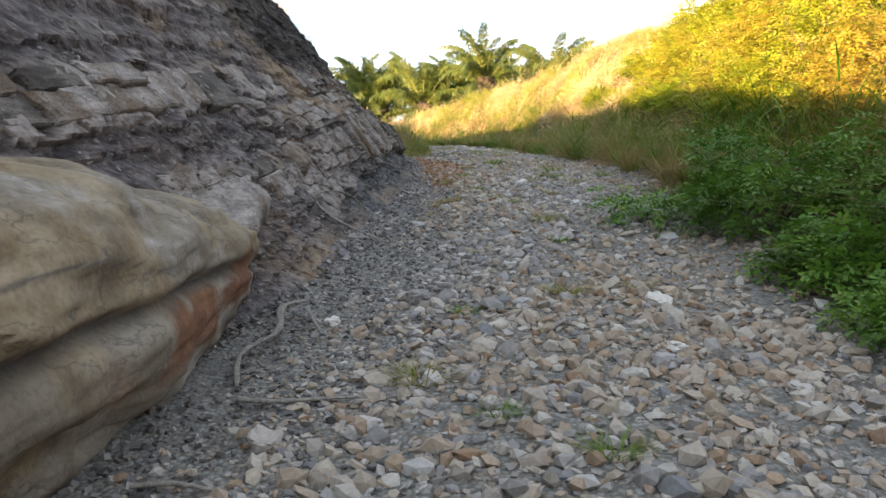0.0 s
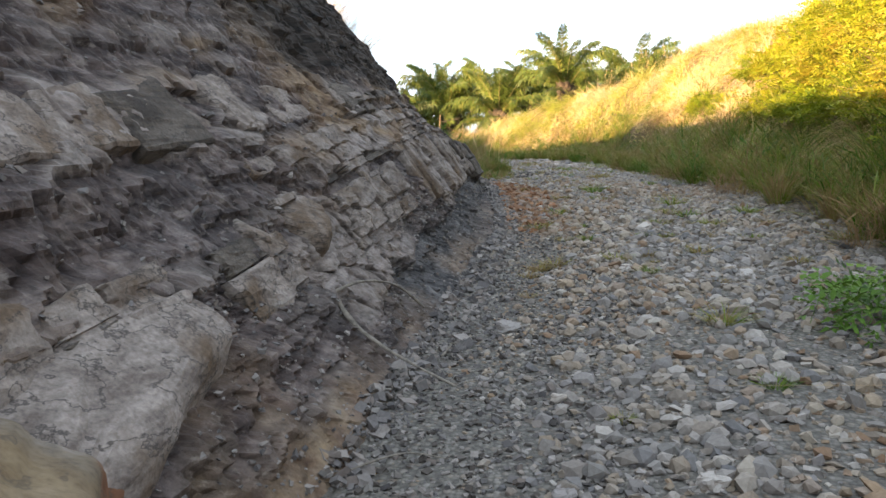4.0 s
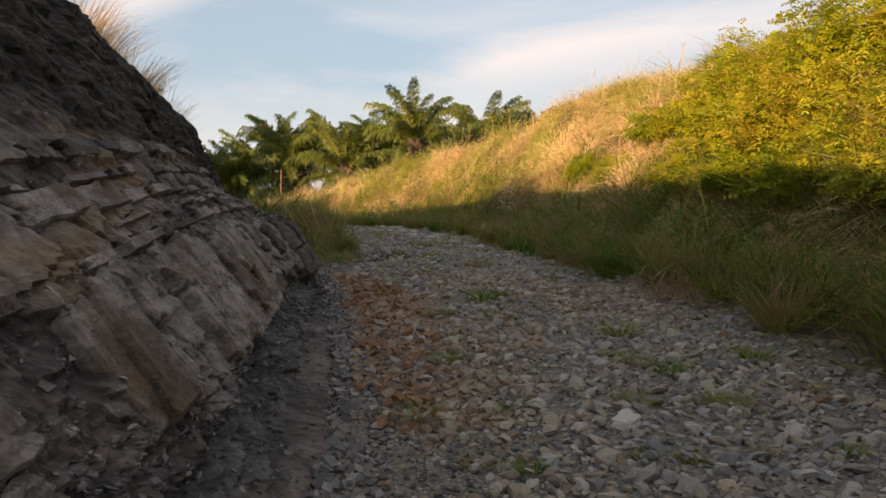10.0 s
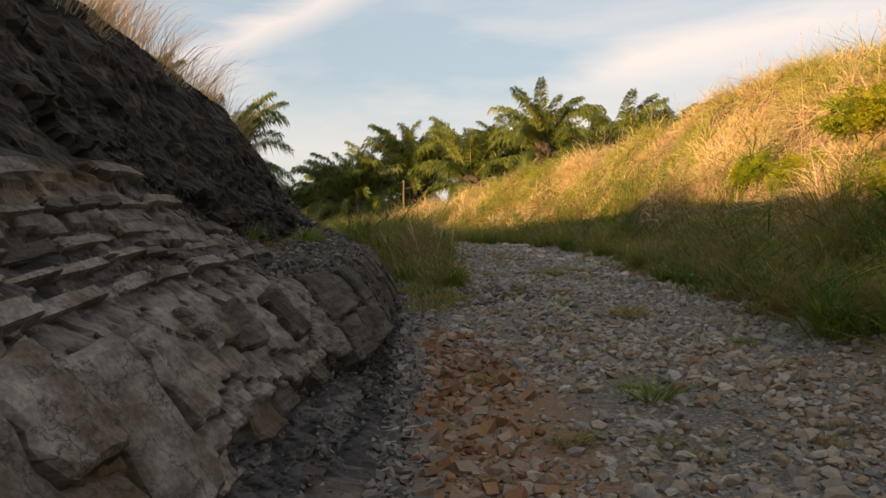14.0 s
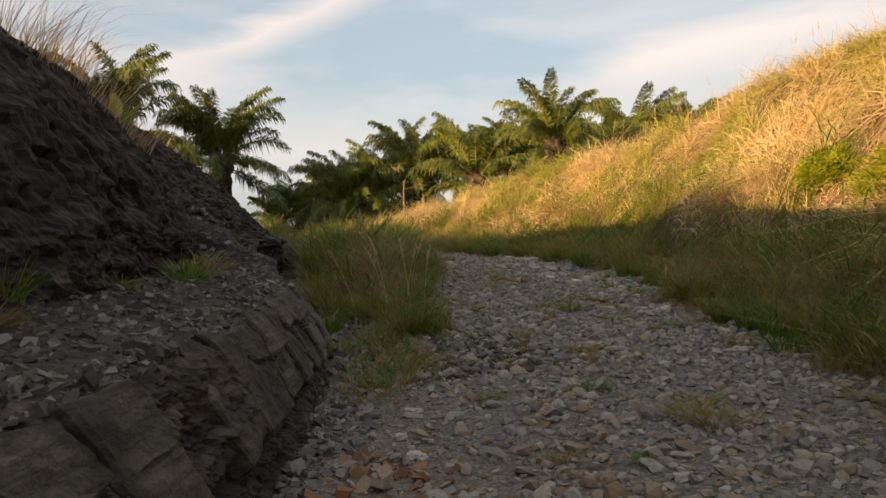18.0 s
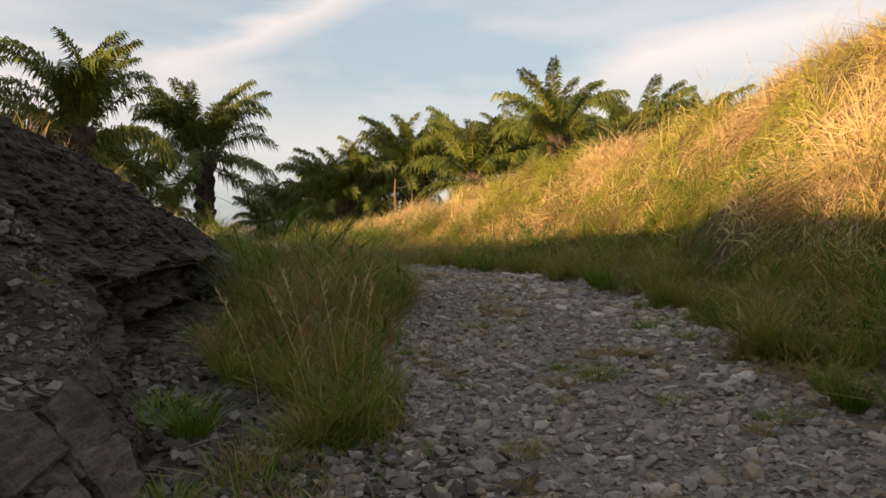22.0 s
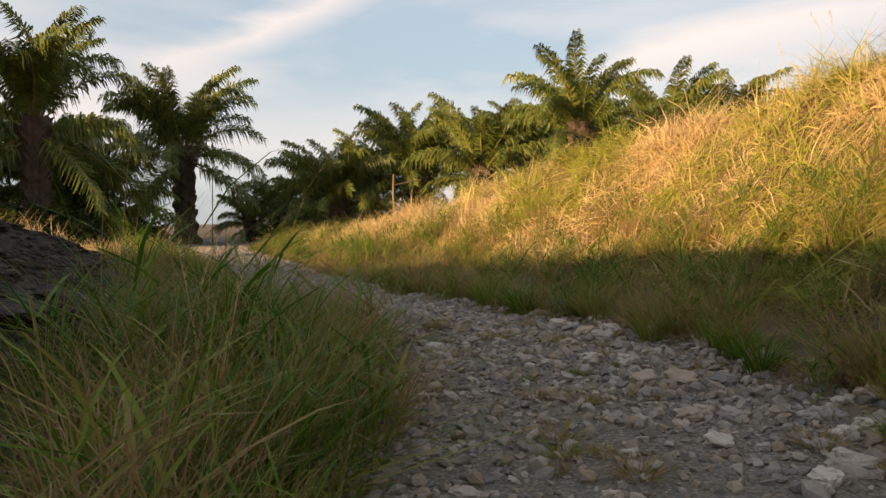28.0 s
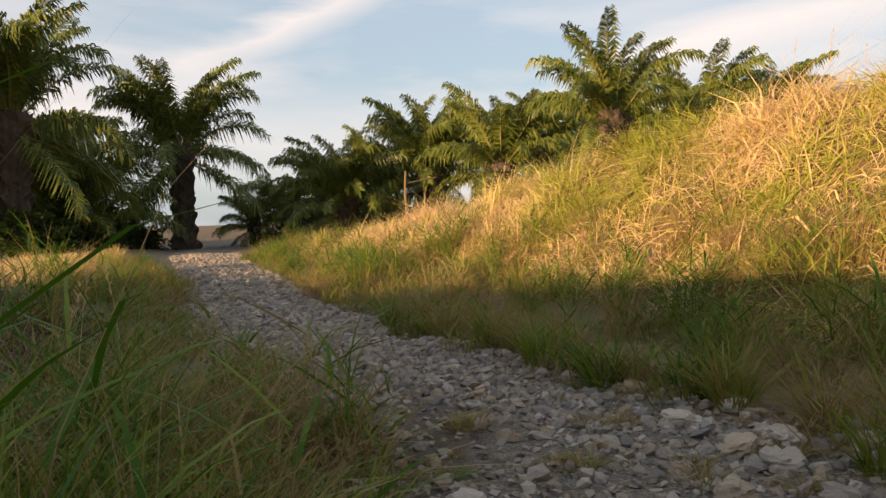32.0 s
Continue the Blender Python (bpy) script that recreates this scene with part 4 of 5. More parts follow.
def strip(n, y0, y1, near, wide, low, span, mat, name, label):
    """Broken stone in a band along the cliff foot."""
    y = y0 + (y1 - y0) * rng.random(n)
    x = road_left(y) + near + wide * rng.random(n) ** 1.2 + 0.15 * (vnoise(y * 1.3, y * 0, 208) - 0.5)
    size = low + span * rng.random(n) ** 2
    v, f = chips(np.stack([x, y, ground_z(x, y) + size * 0.16], 1), size, 0.55, 0.7, 0.7)
    put(name, fast_mesh(name, v, f, mat), kind="stuff", label=label, category="gravel")


strip(900, 11.2, 17.6, 0.02, 0.62, 0.02, 0.075, M_ORANGE, "rusty_stone", "rust-orange broken stone heaped along the cliff foot")
strip(6000, 5.5, 20.5, -0.34, 0.46, 0.012, 0.055, M_RUBBLE, "shale_scree", "dark shale scree piled against the cliff foot")
strip(4200, 19.4, 26.5, -0.9, 2.6, 0.015, 0.08, M_PEBBLE, "soil_clods", "dark soil clods and stones below the low cliff")


def far_gravel():
    n = 7000
    y = 33 + 24 * rng.random(n)
    x = road_left(y) + 0.2 + (road_right(y) - road_left(y)) * rng.random(n)
    size = 0.04 + 0.07 * rng.random(n) ** 2
    v, f = chips(np.stack([x, y, ground_z(x, y) + size * 0.1], 1), size, 0.5)
    put("far_gravel", fast_mesh("far_gravel", v, f, M_GRAVEL), kind="stuff", label="pale crushed stone on the rising track", category="gravel")


far_gravel()


def build_rubble():
    n = 17000
    y = 1 + 25 * rng.random(n)
    u = rng.random(n) ** 1.2 * 0.75
    X, Y, Z, q, hard, coal, rust, dark, tone, sand = cliff_surface(y, u)
    keep = (hard < 0.4) & (dark < 0.6)
    P = np.stack([X, Y, Z], 1)[keep]
    v, f = chips(P, 0.010 + 0.028 * rng.random(len(P)) ** 2.5, 0.5, 0.7, 0.9)
    put("cliff_rubble", fast_mesh("cliff_rubble", v, f, M_RUBBLE), kind="stuff", label="dark shale chips lying on the rock face", category="rubble")


build_rubble()


def bench_pebbles():
    n = 5200
    y = 14.5 + 8.0 * rng.random(n)
    u = 0.44 + 0.15 * rng.random(n)
    X, Y, Z = cliff_surface(y, u)[:3]
    v, f = chips(np.stack([X, Y, Z], 1), 0.014 + 0.05 * rng.random(n) ** 3, 0.6, 0.6)
    put("bench_pebbles", fast_mesh("bench_pebbles", v, f, M_PEBBLE), kind="stuff", label="small grey pebbles lying on the rock bench", category="pebbles")


bench_pebbles()

STONE_MESHES = [blob_mesh("stone", M_STONE, (0.5, 0.42, 0.30), 60 + k, 0.28, 0.55, 10, 0.34) for k in range(9)]


def stone(x, y, size, k):
    put("stone", STONE_MESHES[k % 9], None, pose(x, y, float(ground_z(x, y)) + size * 0.14, 14 * math.sin(k), 12 * math.cos(2 * k), 47 * k) @ Matrix.Scale(size, 4),
        label="pale weathered stone lying on the gravel track", category="stone", group="stones on the track")


# stones that stand out: x, y, size
for k, (x, y, size) in enumerate([(1.46, 26.19, 0.26), (1.27, 26.04, 0.18), (-0.08, 28.64, 0.18), (-2.4, 26.09, 0.2), (0.29, 30.47, 0.2), (0.32, 29.25, 0.22), (0.65, 29.68, 0.26),
                                  (0.75, 29.24, 0.2), (1.18, 29.97, 0.25), (0.73, 28.65, 0.22), (0.43, 28.75, 0.2), (1.02, 28.07, 0.26), (0.75, 28.0, 0.22), (0.51, 29.95, 0.24),
                                  (2.01, 22.95, 0.17), (2.06, 20.22, 0.16), (0.45, 18.8, 0.15), (2.05, 19.29, 0.15), (0.58, 22.3, 0.14), (0.8, 22.3, 0.13), (1.67, 21.97, 0.15),
                                  (1.71, 14.93, 0.12), (2.22, 16.8, 0.17), (-0.14, 4.72, 0.16), (0.28, 4.05, 0.13), (0.44, 5.47, 0.13), (1.08, 3.76, 0.12), (-0.27, 2.91, 0.13)]):
    stone(x, y, 0.8 * size, k)
for k in range(75):
    y = 22.3 + 5.0 * rng.random()
    stone(float(road_right(y)) - 1.1 + 1.3 * rng.random(), y, 0.06 + 0.09 * rng.random() ** 1.5, k)
for k in range(75):
    y = 24.5 + 7 * rng.random()
    stone(float(road_right(y)) - 0.25 + 1.0 * rng.random(), y, 0.06 + 0.13 * rng.random() ** 1.8, k)
for k in range(120):
    y = 2.0 + 30 * rng.random()
    x = float(road_left(y)) + 0.3 + (float(road_right(y)) + 0.3 - float(road_left(y)) - 0.3) * rng.random()
    if y > 20:
        x = max(x, -0.9)
    stone(x, y, 0.07 + 0.07 * rng.random() ** 2, k)


# ---- grass ----
def blades(P, az, lean, height, width, tone, bend=0.5, light=False):
    """Bent tapered blades at P that lean towards az."""
    n = len(P)
    turn = az + rng.normal(0, 0.7, n) + math.pi / 2
    side = np.stack([np.cos(turn), np.sin(turn), np.zeros(n)], 1)
    fw = np.stack([np.cos(az), np.sin(az), np.zeros(n)], 1)
    curl = bend * (0.25 + rng.random(n))
    low = 1 / np.sqrt(1 + 0.6 * (lean + 0.5 * curl) ** 2)
    vs = []
    rows = ((0.0, 0.8), (0.5, 1.0)) if light else ((0.0, 0.8), (0.4, 1.0), (0.75, 0.7))
    for s, w in rows:
        c = P + fw * (height * (lean * s + curl * s * s))[:, None] + np.array([0, 0, 1.0]) * (height * s * (1 - 0.35 * curl * s) * low)[:, None]
        vs += [c - side * (width * w / 2)[:, None], c + side * (width * w / 2)[:, None]]
    vs.append(P + fw * (height * (lean + curl))[:, None] + np.array([0, 0, 1.0]) * (height * (1 - 0.5 * curl) * low)[:, None])
    v = np.stack(vs, 1)
    m = v.shape[1]
    i = (np.arange(n) * m)[:, None, None]
    tri = np.array([(0, 1, 3), (0, 3, 2), (2, 3, 4)] if light else [(0, 1, 3), (0, 3, 2), (2, 3, 5), (2, 5, 4), (4, 5, 6)])
    return v.reshape(-1, 3), (tri[None] + i).reshape(-1, 3), np.repeat(tone, m)


class Tussocks:
    """n blades in clumps; each clump has its own height and colour, and its blades spread from its middle."""

    def __init__(self, n, count, spread):
        self.a, self.b = rng.random(count), rng.random(count)
        k = rng.integers(0, count, n)
        ang, rad = rng.random(n) * 6.283, spread * np.sqrt(rng.random(n)) * (0.6 + 0.8 * rng.random(count))[k]
        self.k, self.dx, self.dy = k, np.cos(ang) * rad, np.sin(ang) * rad
        self.az = np.where(rng.random(n) < 0.45, rng.random(n) * 6.283, ang + rng.normal(0, 0.6, n))
        self.lean = 0.05 + 0.5 * rad / spread * rng.random(n)
        self.tall = (0.40 + 1.05 * rng.random(count) ** 1.4)[k] * (0.5 + 0.5 * rng.random(n))
        self.tone = rng.normal(0, 0.25, count)[k] + rng.normal(0, 0.2, n)
        self.a, self.b = self.a[k], self.b[k]

    def cut(self, keep):
        self.k, self.dx, self.dy, self.az, self.lean = self.k[keep], self.dx[keep], self.dy[keep], self.az[keep], self.lean[keep]
        self.tall, self.tone, self.a, self.b = self.tall[keep], self.tone[keep], self.a[keep], self.b[keep]


def grass(name, T, x, y, height, thin, thick, tone, mat, label, bend=0.5, light=False, thatch=0.15, stalks=0.0, leafy=0.0, limit=None, drape=False):
    """Tussocks with lying straw, thin stems and leaves that branch off above the ground."""
    P = np.stack([x, y, ground_z(x, y) - 0.02], 1)
    n = len(x)
    lying = rng.random(n) < thatch
    lean = np.where(lying, 0.8 + 2.2 * rng.random(n), T.lean)
    az = np.where(lying, rng.random(n) * 6.283, T.az)
    stem = ~lying & (rng.random(n) < stalks)
    lean = np.where(stem, 0.25 * rng.random(n), lean)
    width = np.where(stem, 0.005, thin + (thick - thin) * rng.random(n) ** 2.5)
    full = height * T.tall
    leaf = ~lying & ~stem & (rng.random(n) < leafy)
    up = rng.random(n)
    P[:, 2] += np.where(leaf, full * (0.12 + 0.6 * up), 0)
    P[:, 0] += np.where(leaf, full * 0.3 * up * T.lean * np.cos(az), 0)
    P[:, 1] += np.where(leaf, full * 0.3 * up * T.lean * np.sin(az), 0)
    az = np.where(leaf, rng.random(n) * 6.283, az)
    lean = np.where(leaf, 0.3 + 0.9 * rng.random(n), lean)
    width = np.where(leaf, width * 1.15, np.where((leafy > 0) & ~lying, np.minimum(width, 0.009), width))
    shade = np.where(leaf, -0.16 - 0.1 * up, 0.16 if leafy > 0 else 0.0)
    size = full * np.where(lying, 0.6, np.where(stem, 1.3, np.where(leaf, 0.30 + 0.25 * rng.random(n), 1.0)))
    v, f, t = blades(P, az, lean, size, width, tone + T.tone + shade + 0.12 * lying + 0.4 * stem, bend, light)
    if drape:
        slope = [(ground_z(x + a * 0.15, y + b * 0.15) - ground_z(x - a * 0.15, y - b * 0.15)) / 0.3 for a, b in ((1, 0), (0, 1))]
        v3 = v.reshape(n, -1, 3)
        v3[:, :, 2] += 0.9 * ((v3[:, :, 0] - P[:, :1]) * slope[0][:, None] + (v3[:, :, 1] - P[:, 1:2]) * slope[1][:, None])
        v = v3.reshape(-1, 3)
    if limit:
        v3 = v.reshape(n, -1, 3)
        trodden = (v3[:, :, 0] > np.interp(v3[:, :, 1], *limit)).any(axis=1)
        count = int((~trodden).sum())
        v, f, t = v3[~trodden].reshape(-1, 3), f.reshape(n, -1, 3)[:count].reshape(-1, 3), t.reshape(n, -1)[~trodden].reshape(-1)
    put(name, fast_mesh(name, v, f, mat, {"tone": t}), kind="stuff", label=label, category="grass")


def tongue_edge(y):
    return np.interp(y, [19, 21, 23.5, 25, 27, 29.4, 30.5, 32.5, 36, 46], [-0.35, -0.30, -0.55, -0.85, -0.86, -1.2, -1.7, -3.0, -5.0, -9.4])


def build_grass():
    # straw on the bank
    T = Tussocks(225000, 1750, 0.38)
    y = 11 + 43 * T.a ** 1.12
    o = 1.05 + 6.6 * T.b
    x = road_right(y) + o + bank_foot(y) + T.dx
    green = vnoise(x * 0.6 + 4, y * 0.5, 12)
    tone = 0.60 + 0.5 * (vnoise(x * 1.1, y * 1.1, 18) - 0.5) - 0.55 * smooth(0.55, 0.8, green) - 0.22 * smooth(3.3, 4.4, o + 0.8 * (vnoise(x * 0.7, y * 0.7, 28) - 0.5)) - 0.40 * smooth(1.9, 1.3, o)
    az_drift = 2.6 + 2.2 * (vnoise(x * 0.5, y * 0.5, 27) - 0.5)
    T.az = np.where(rng.random(len(x)) < 0.5, az_drift + rng.normal(0, 0.8, len(x)), T.az)
    grass("bank_grass", T, x, y + T.dy, 0.88 * (0.3 + 1.1 * vnoise(x * 1.5, y * 1.3, 11)) * np.interp(o, [1.2, 2.5, 4, 6], [0.8, 0.9, 0.95, 0.75]), 0.007, 0.022, tone, M_STRAW,
          "long dry straw-coloured grass covering the sloping bank", 1.1, True, 0.45, drape=True)
    # verge by the road
    T = Tussocks(126000, 1000, 0.19)
    y = 4.5 + 47 * T.a
    o = np.where(y < 8.3, 1.1, 0.08) + np.interp(y, [18, 22], [3.3, 2.1]) * T.b ** 1.2
    x = road_right(y) + o + T.dx + bank_foot(y) * T.b + np.interp(y, [24, 27, 31.5, 35, 45], [0.0, 0.12, 0.2, 0.1, 0.1])
    keep = (o > 0.75) | (vnoise(x * 1.6, y * 1.6, 23) > np.interp(y, [20, 24], [0.33, 0.45])) | (y > 33)
    T.cut(keep)
    x, y, o = x[keep], y[keep], o[keep]
    grass("verge_grass", T, x, y + T.dy, 0.72 * np.interp(y, [18, 24], [1.5, 1.0]) * (0.6 + 0.7 * vnoise(x * 0.8, y * 0.8, 13)) * (0.55 + 0.45 * smooth(0, 0.7, o)), 0.007, 0.020,
          np.interp(y, [14, 22], [0.45, 0.50]) + 0.7 * (vnoise(x, y, 14) - 0.5), M_GREEN, "green and brown grass growing along the track edge", 0.6, True, 0.25, 0.12, 0.55)
    # grass tongue between the cliff and the track
    T = Tussocks(56000, 460, 0.17)
    y = 18.6 + 27 * T.a ** 1.35
    width = np.interp(y, [18, 20, 21.5, 23, 25, 27, 30, 37], [0.5, 0.6, 0.75, 1.0, 1.4, 2.0, 2.6, 1.8])
    x = tongue_edge(y) - width * T.b + T.dx + 0.35 * (vnoise(y * 1.7, y * 0, 19) - 0.5)
    tall = np.interp(y, [18.6, 20.5, 22.5, 25.5, 28.5, 32, 36], [0.2, 0.4, 0.75, 1.05, 1.1, 0.75, 0.45]) * (0.6 + 0.4 * smooth(0, 0.35, T.b))
    keep = (rng.random(len(y)) < np.interp(y, [18.6, 20, 22, 24], [0.10, 0.3, 0.6, 1.0])) & ((x < -0.74) | (y < 22.5) | (y > 26.2))
    T.cut(keep)
    x, y, tall = x[keep], y[keep], tall[keep]
    grass("track_grass", T, x, y + T.dy, tall * (0.55 + 0.7 * vnoise(x * 0.9, y * 0.9, 15)), 0.006, np.interp(y, [22, 26], [0.015, 0.030]), np.interp(y, [22, 26, 28], [0.46, 0.40, 0.26]) + 0.7 * (vnoise(x * 1.6, y * 1.6, 16) - 0.45), M_GREEN,
          "tall green grass clump growing beside the track", 0.6, False, 0.18, 0.26, 0.55, ([20.0, 21.8, 23.5, 25.65, 25.8], [-0.12, -0.30, -0.44, -0.70, 9.0]))
    # dry grass on the ridge and the plateau
    T = Tussocks(28000, 900, 0.24)
    y = 4 + 50 * T.a
    x = road_left(y) - ridge_run(y) * 1.0 - 3.5 * T.b ** 1.5 + T.dx
    grass("ridge_grass", T, x, y + T.dy, 0.42 * (0.5 + 0.8 * vnoise(x * 1.2, y * 1.2, 17)), 0.005, 0.011, 0.65 + 0.0 * x, M_STRAW, "dry pale grass along the top of the cliff", 0.6, True)


build_grass()


def tuft_mesh(seed, n, tall, tone):
    r = np.random.default_rng(seed)
    rad, ang = 0.05 * np.sqrt(r.random(n)), r.random(n) * 6.283
    P = np.stack([rad * np.cos(ang), rad * np.sin(ang), np.full(n, -0.01)], 1)
    v, f, t = blades(P, ang + r.normal(0, 0.4, n), 0.3 + 0.9 * r.random(n), tall * (0.5 + 0.6 * r.random(n)), 0.002 + 0.004 * r.random(n), tone + r.normal(0, 0.15, n), 0.6)
    return fast_mesh("grass_tuft", v, f, M_GREEN, {"tone": t})


TUFTS = [tuft_mesh(400 + k, 110, 0.085 + 0.018 * (k % 4), (0.3, 0.5, 0.75)[k % 3]) for k in range(9)]
TUFT_PLAN = [(0.12, 4.39), (0.72, 4.73), (-0.1, 3.38), (0.56, 2.63), (0.23, 6.03), (1.81, 5.92), (0.9, 6.38), (1.71, 13.23), (1.17, 4.92), (0.2, 2.99), (-0.01, 15.65), (0.41, 14.32),
             (1.64, 12.01), (1.22, 11.36), (1.24, 18.19), (2.38, 12.43), (0.03, 11.31), (0.25, 10.63), (1.95, 10.62), (1.71, 11.33), (1.34, 18.02), (0.93, 15.06), (0.4, 14.35), (0.49, 17.49),
             (0.68, 23.16), (-0.01, 25.12), (0.82, 20.18), (0.76, 18.85), (1.37, 18.49), (0.26, 19.7), (-0.69, 19.19), (0.12, 18.76), (0.64, 22.65), (0.93, 22.91), (1.92, 24.65)]


def tuft(x, y, size, k):
    put("grass_tuft", TUFTS[k % 9], None, pose(x, y, float(ground_z(x, y)), 0, 0, 67 * k) @ Matrix.Scale(size, 4),
        label="small green and brown grass tuft growing in gravel", category="grass tuft", group="tufts on the track")


for k, (x, y) in enumerate(TUFT_PLAN):
    tuft(x, y, (0.85 if y < 8 else 1.3) + 0.35 * math.sin(k), k)
for k, (x, y, size) in enumerate([(-2.03, 22.2, 2.6), (-1.85, 21.7, 2.2), (-1.7, 23.3, 2.0), (-2.35, 24.1, 2.4), (-1.3, 22.6, 2.3), (-1.5, 20.6, 1.8), (-0.95, 21.4, 2.6), (-2.7, 25.0, 2.4), (-1.15, 20.2, 1.7), (1.75, 25.3, 2.6), (1.95, 26.6, 2.4)]):
    tuft(x, y, size, 3 * k)
for k in range(30):
    y = 18.5 + 12 * rng.random()
    x = float(tongue_edge(y)) + 0.4 + (float(road_right(y)) - float(tongue_edge(y))) * rng.random()
    tuft(x, y, 0.9 + 0.7 * rng.random(), 3 * k + 2)
for k in range(110):
    y = 7 + 25 * rng.random()
    x = float(road_left(y)) + 0.2 + (float(road_right(y)) - float(road_left(y))) * rng.random()
    tuft(max(x, float(tongue_edge(y)) if y > 19 else x), y, 0.5 + 0.8 * rng.random(), k if k % 2 else 3 * k + 2)


# single tussocks along both edges of the track
def tussock_mesh(seed, n, tall, tone):
    r = np.random.default_rng(seed)
    rad, ang = 0.11 * np.sqrt(r.random(n)), r.random(n) * 6.283
    P = np.stack([rad * np.cos(ang), rad * np.sin(ang), np.full(n, -0.02)], 1)
    stem = r.random(n) < 0.12
    leaf = ~stem & (r.random(n) < 0.35)
    P[:, 2] += np.where(leaf, tall * 0.5 * r.random(n), 0)
    v, f, t = blades(P, np.where(leaf, r.random(n) * 6.283, ang + r.normal(0, 0.5, n)), np.where(stem, 0.15, np.where(leaf, 0.5, 0.15)) + 0.3 * r.random(n),
                     tall * np.where(stem, 1.15, np.where(leaf, 0.35, 0.45 + 0.5 * r.random(n))), np.where(stem, 0.004, 0.005 + 0.009 * r.random(n)), tone + r.normal(0, 0.16, n) + 0.45 * stem, 0.55)
    return fast_mesh("grass_tussock", v, f, M_GREEN, {"tone": t})


TUSSOCKS = [tussock_mesh(430 + k, 190, 0.55 + 0.09 * (k % 3), (0.15, 0.4, 0.62)[k % 3]) for k in range(6)]


def tussock(x, y, size, k, where):
    put("grass_tussock", TUSSOCKS[k % 6], None, pose(x, y, float(ground_z(x, y)), 0, 0, 67 * k) @ Matrix.Scale(size, 4),
        label=("tall green grass tussock with dry stems " if k % 3 < 2 else "tall brownish grass tussock with dry stems ") + where, category="grass tussock", group="tussocks along the track")


for k in range(58):
    y = 9.5 + 25.5 * ((k * 0.618) % 1) ** 0.8
    tussock(float(road_right(y)) + 0.25 + 0.55 * rng.random(), y, 0.6 + 0.5 * rng.random(), k, "beside the stony track")
for k, (x, y, size) in enumerate([(-1.5, 21.4, 0.8), (-1.15, 22.3, 0.9), (-0.75, 21.2, 0.7), (-0.55, 22.0, 0.75), (-1.75, 22.9, 0.8), (-2.1, 23.6, 0.9), (-2.4, 25.0, 1.0), (-1.9, 25.4, 1.1), (-2.5, 26.3, 1.1),
                                  (-1.7, 26.6, 1.1), (-2.2, 27.4, 1.2), (-1.6, 28.0, 1.1), (-2.7, 28.4, 1.2), (-1.9, 29.0, 1.1), (-2.4, 30.0, 1.0)]):
    tussock(x, y, size, k, "below the low cliff")


# ---- palms ----
def frond_mesh(name, length, rise, droop, leaf, pairs, seed):
    """A feather frond along +x that arches over: leaflets and rib."""
    r = np.random.default_rng(seed)
    S = np.linspace(0, 1, 14)
    ang = np.radians(rise) - np.radians(droop) * S ** 2
    px, pz = np.concatenate([[0], np.cumsum(np.cos(ang[:-1]))]) * length / 13, np.concatenate([[0], np.cumsum(np.sin(ang[:-1]))]) * length / 13
    py = 0.05 * length * np.sin(S * 2 + seed) * S
    rv, rf = tube(np.stack([px, py, pz], 1)[::2], 0.05 * (1 - 0.9 * S[::2]) + 0.005, 3)
    vs, tri, tone, n = [], [], [], 0
    for i in range(pairs):
        s = 0.16 + 0.84 * (i + 0.5 * r.random()) / pairs
        base = Vector((np.interp(s, S, px), np.interp(s, S, py), np.interp(s, S, pz)))
        a = float(np.interp(s, S, ang))
        fw, up = Vector((math.cos(a), 0, math.sin(a))), Vector((-math.sin(a), 0, math.cos(a)))
        ll = leaf * (0.4 + 0.6 * math.sin(math.pi * min(1.0, 0.15 + 0.8 * s))) * (0.8 + 0.4 * r.random())
        for sg in (-1, 1):
            out = (fw * (0.35 + 0.45 * s + 0.2 * r.random()) + Vector((0, sg * (1.0 - 0.3 * s), 0)) + up * (1.0 * r.random() - 0.25)).normalized()
            w = fw * 0.038
            hang = 0.35 + 0.45 * r.random()
            mid = base + out * ll * 0.5 + Vector((0, 0, -0.06 * ll))
            end = base + out * ll * 0.85 + Vector((0, 0, -hang * ll))
            vs += [base - w * 0.6, base + w * 0.6, mid + w, mid - w, end]
            tri += [(n, n + 1, n + 2), (n, n + 2, n + 3), (n + 3, n + 2, n + 4)]
            tone += [0.25 + 0.5 * r.random()] * 5
            n += 5
    lv = np.array([tuple(v) for v in vs])
    return fast_mesh(name, lv, np.array(tri), M_FROND, {"tone": np.array(tone)}), fast_mesh("rib", rv, rf, M_RACHIS, None, True)


# upright, arching, spreading, hanging
FRONDS = [frond_mesh("frond", 4.4, r, d, 0.88, 74, k) for k, (r, d) in enumerate(((74, 64), (62, 84), (40, 92), (12, 78), (68, 100), (-28, 42)))]


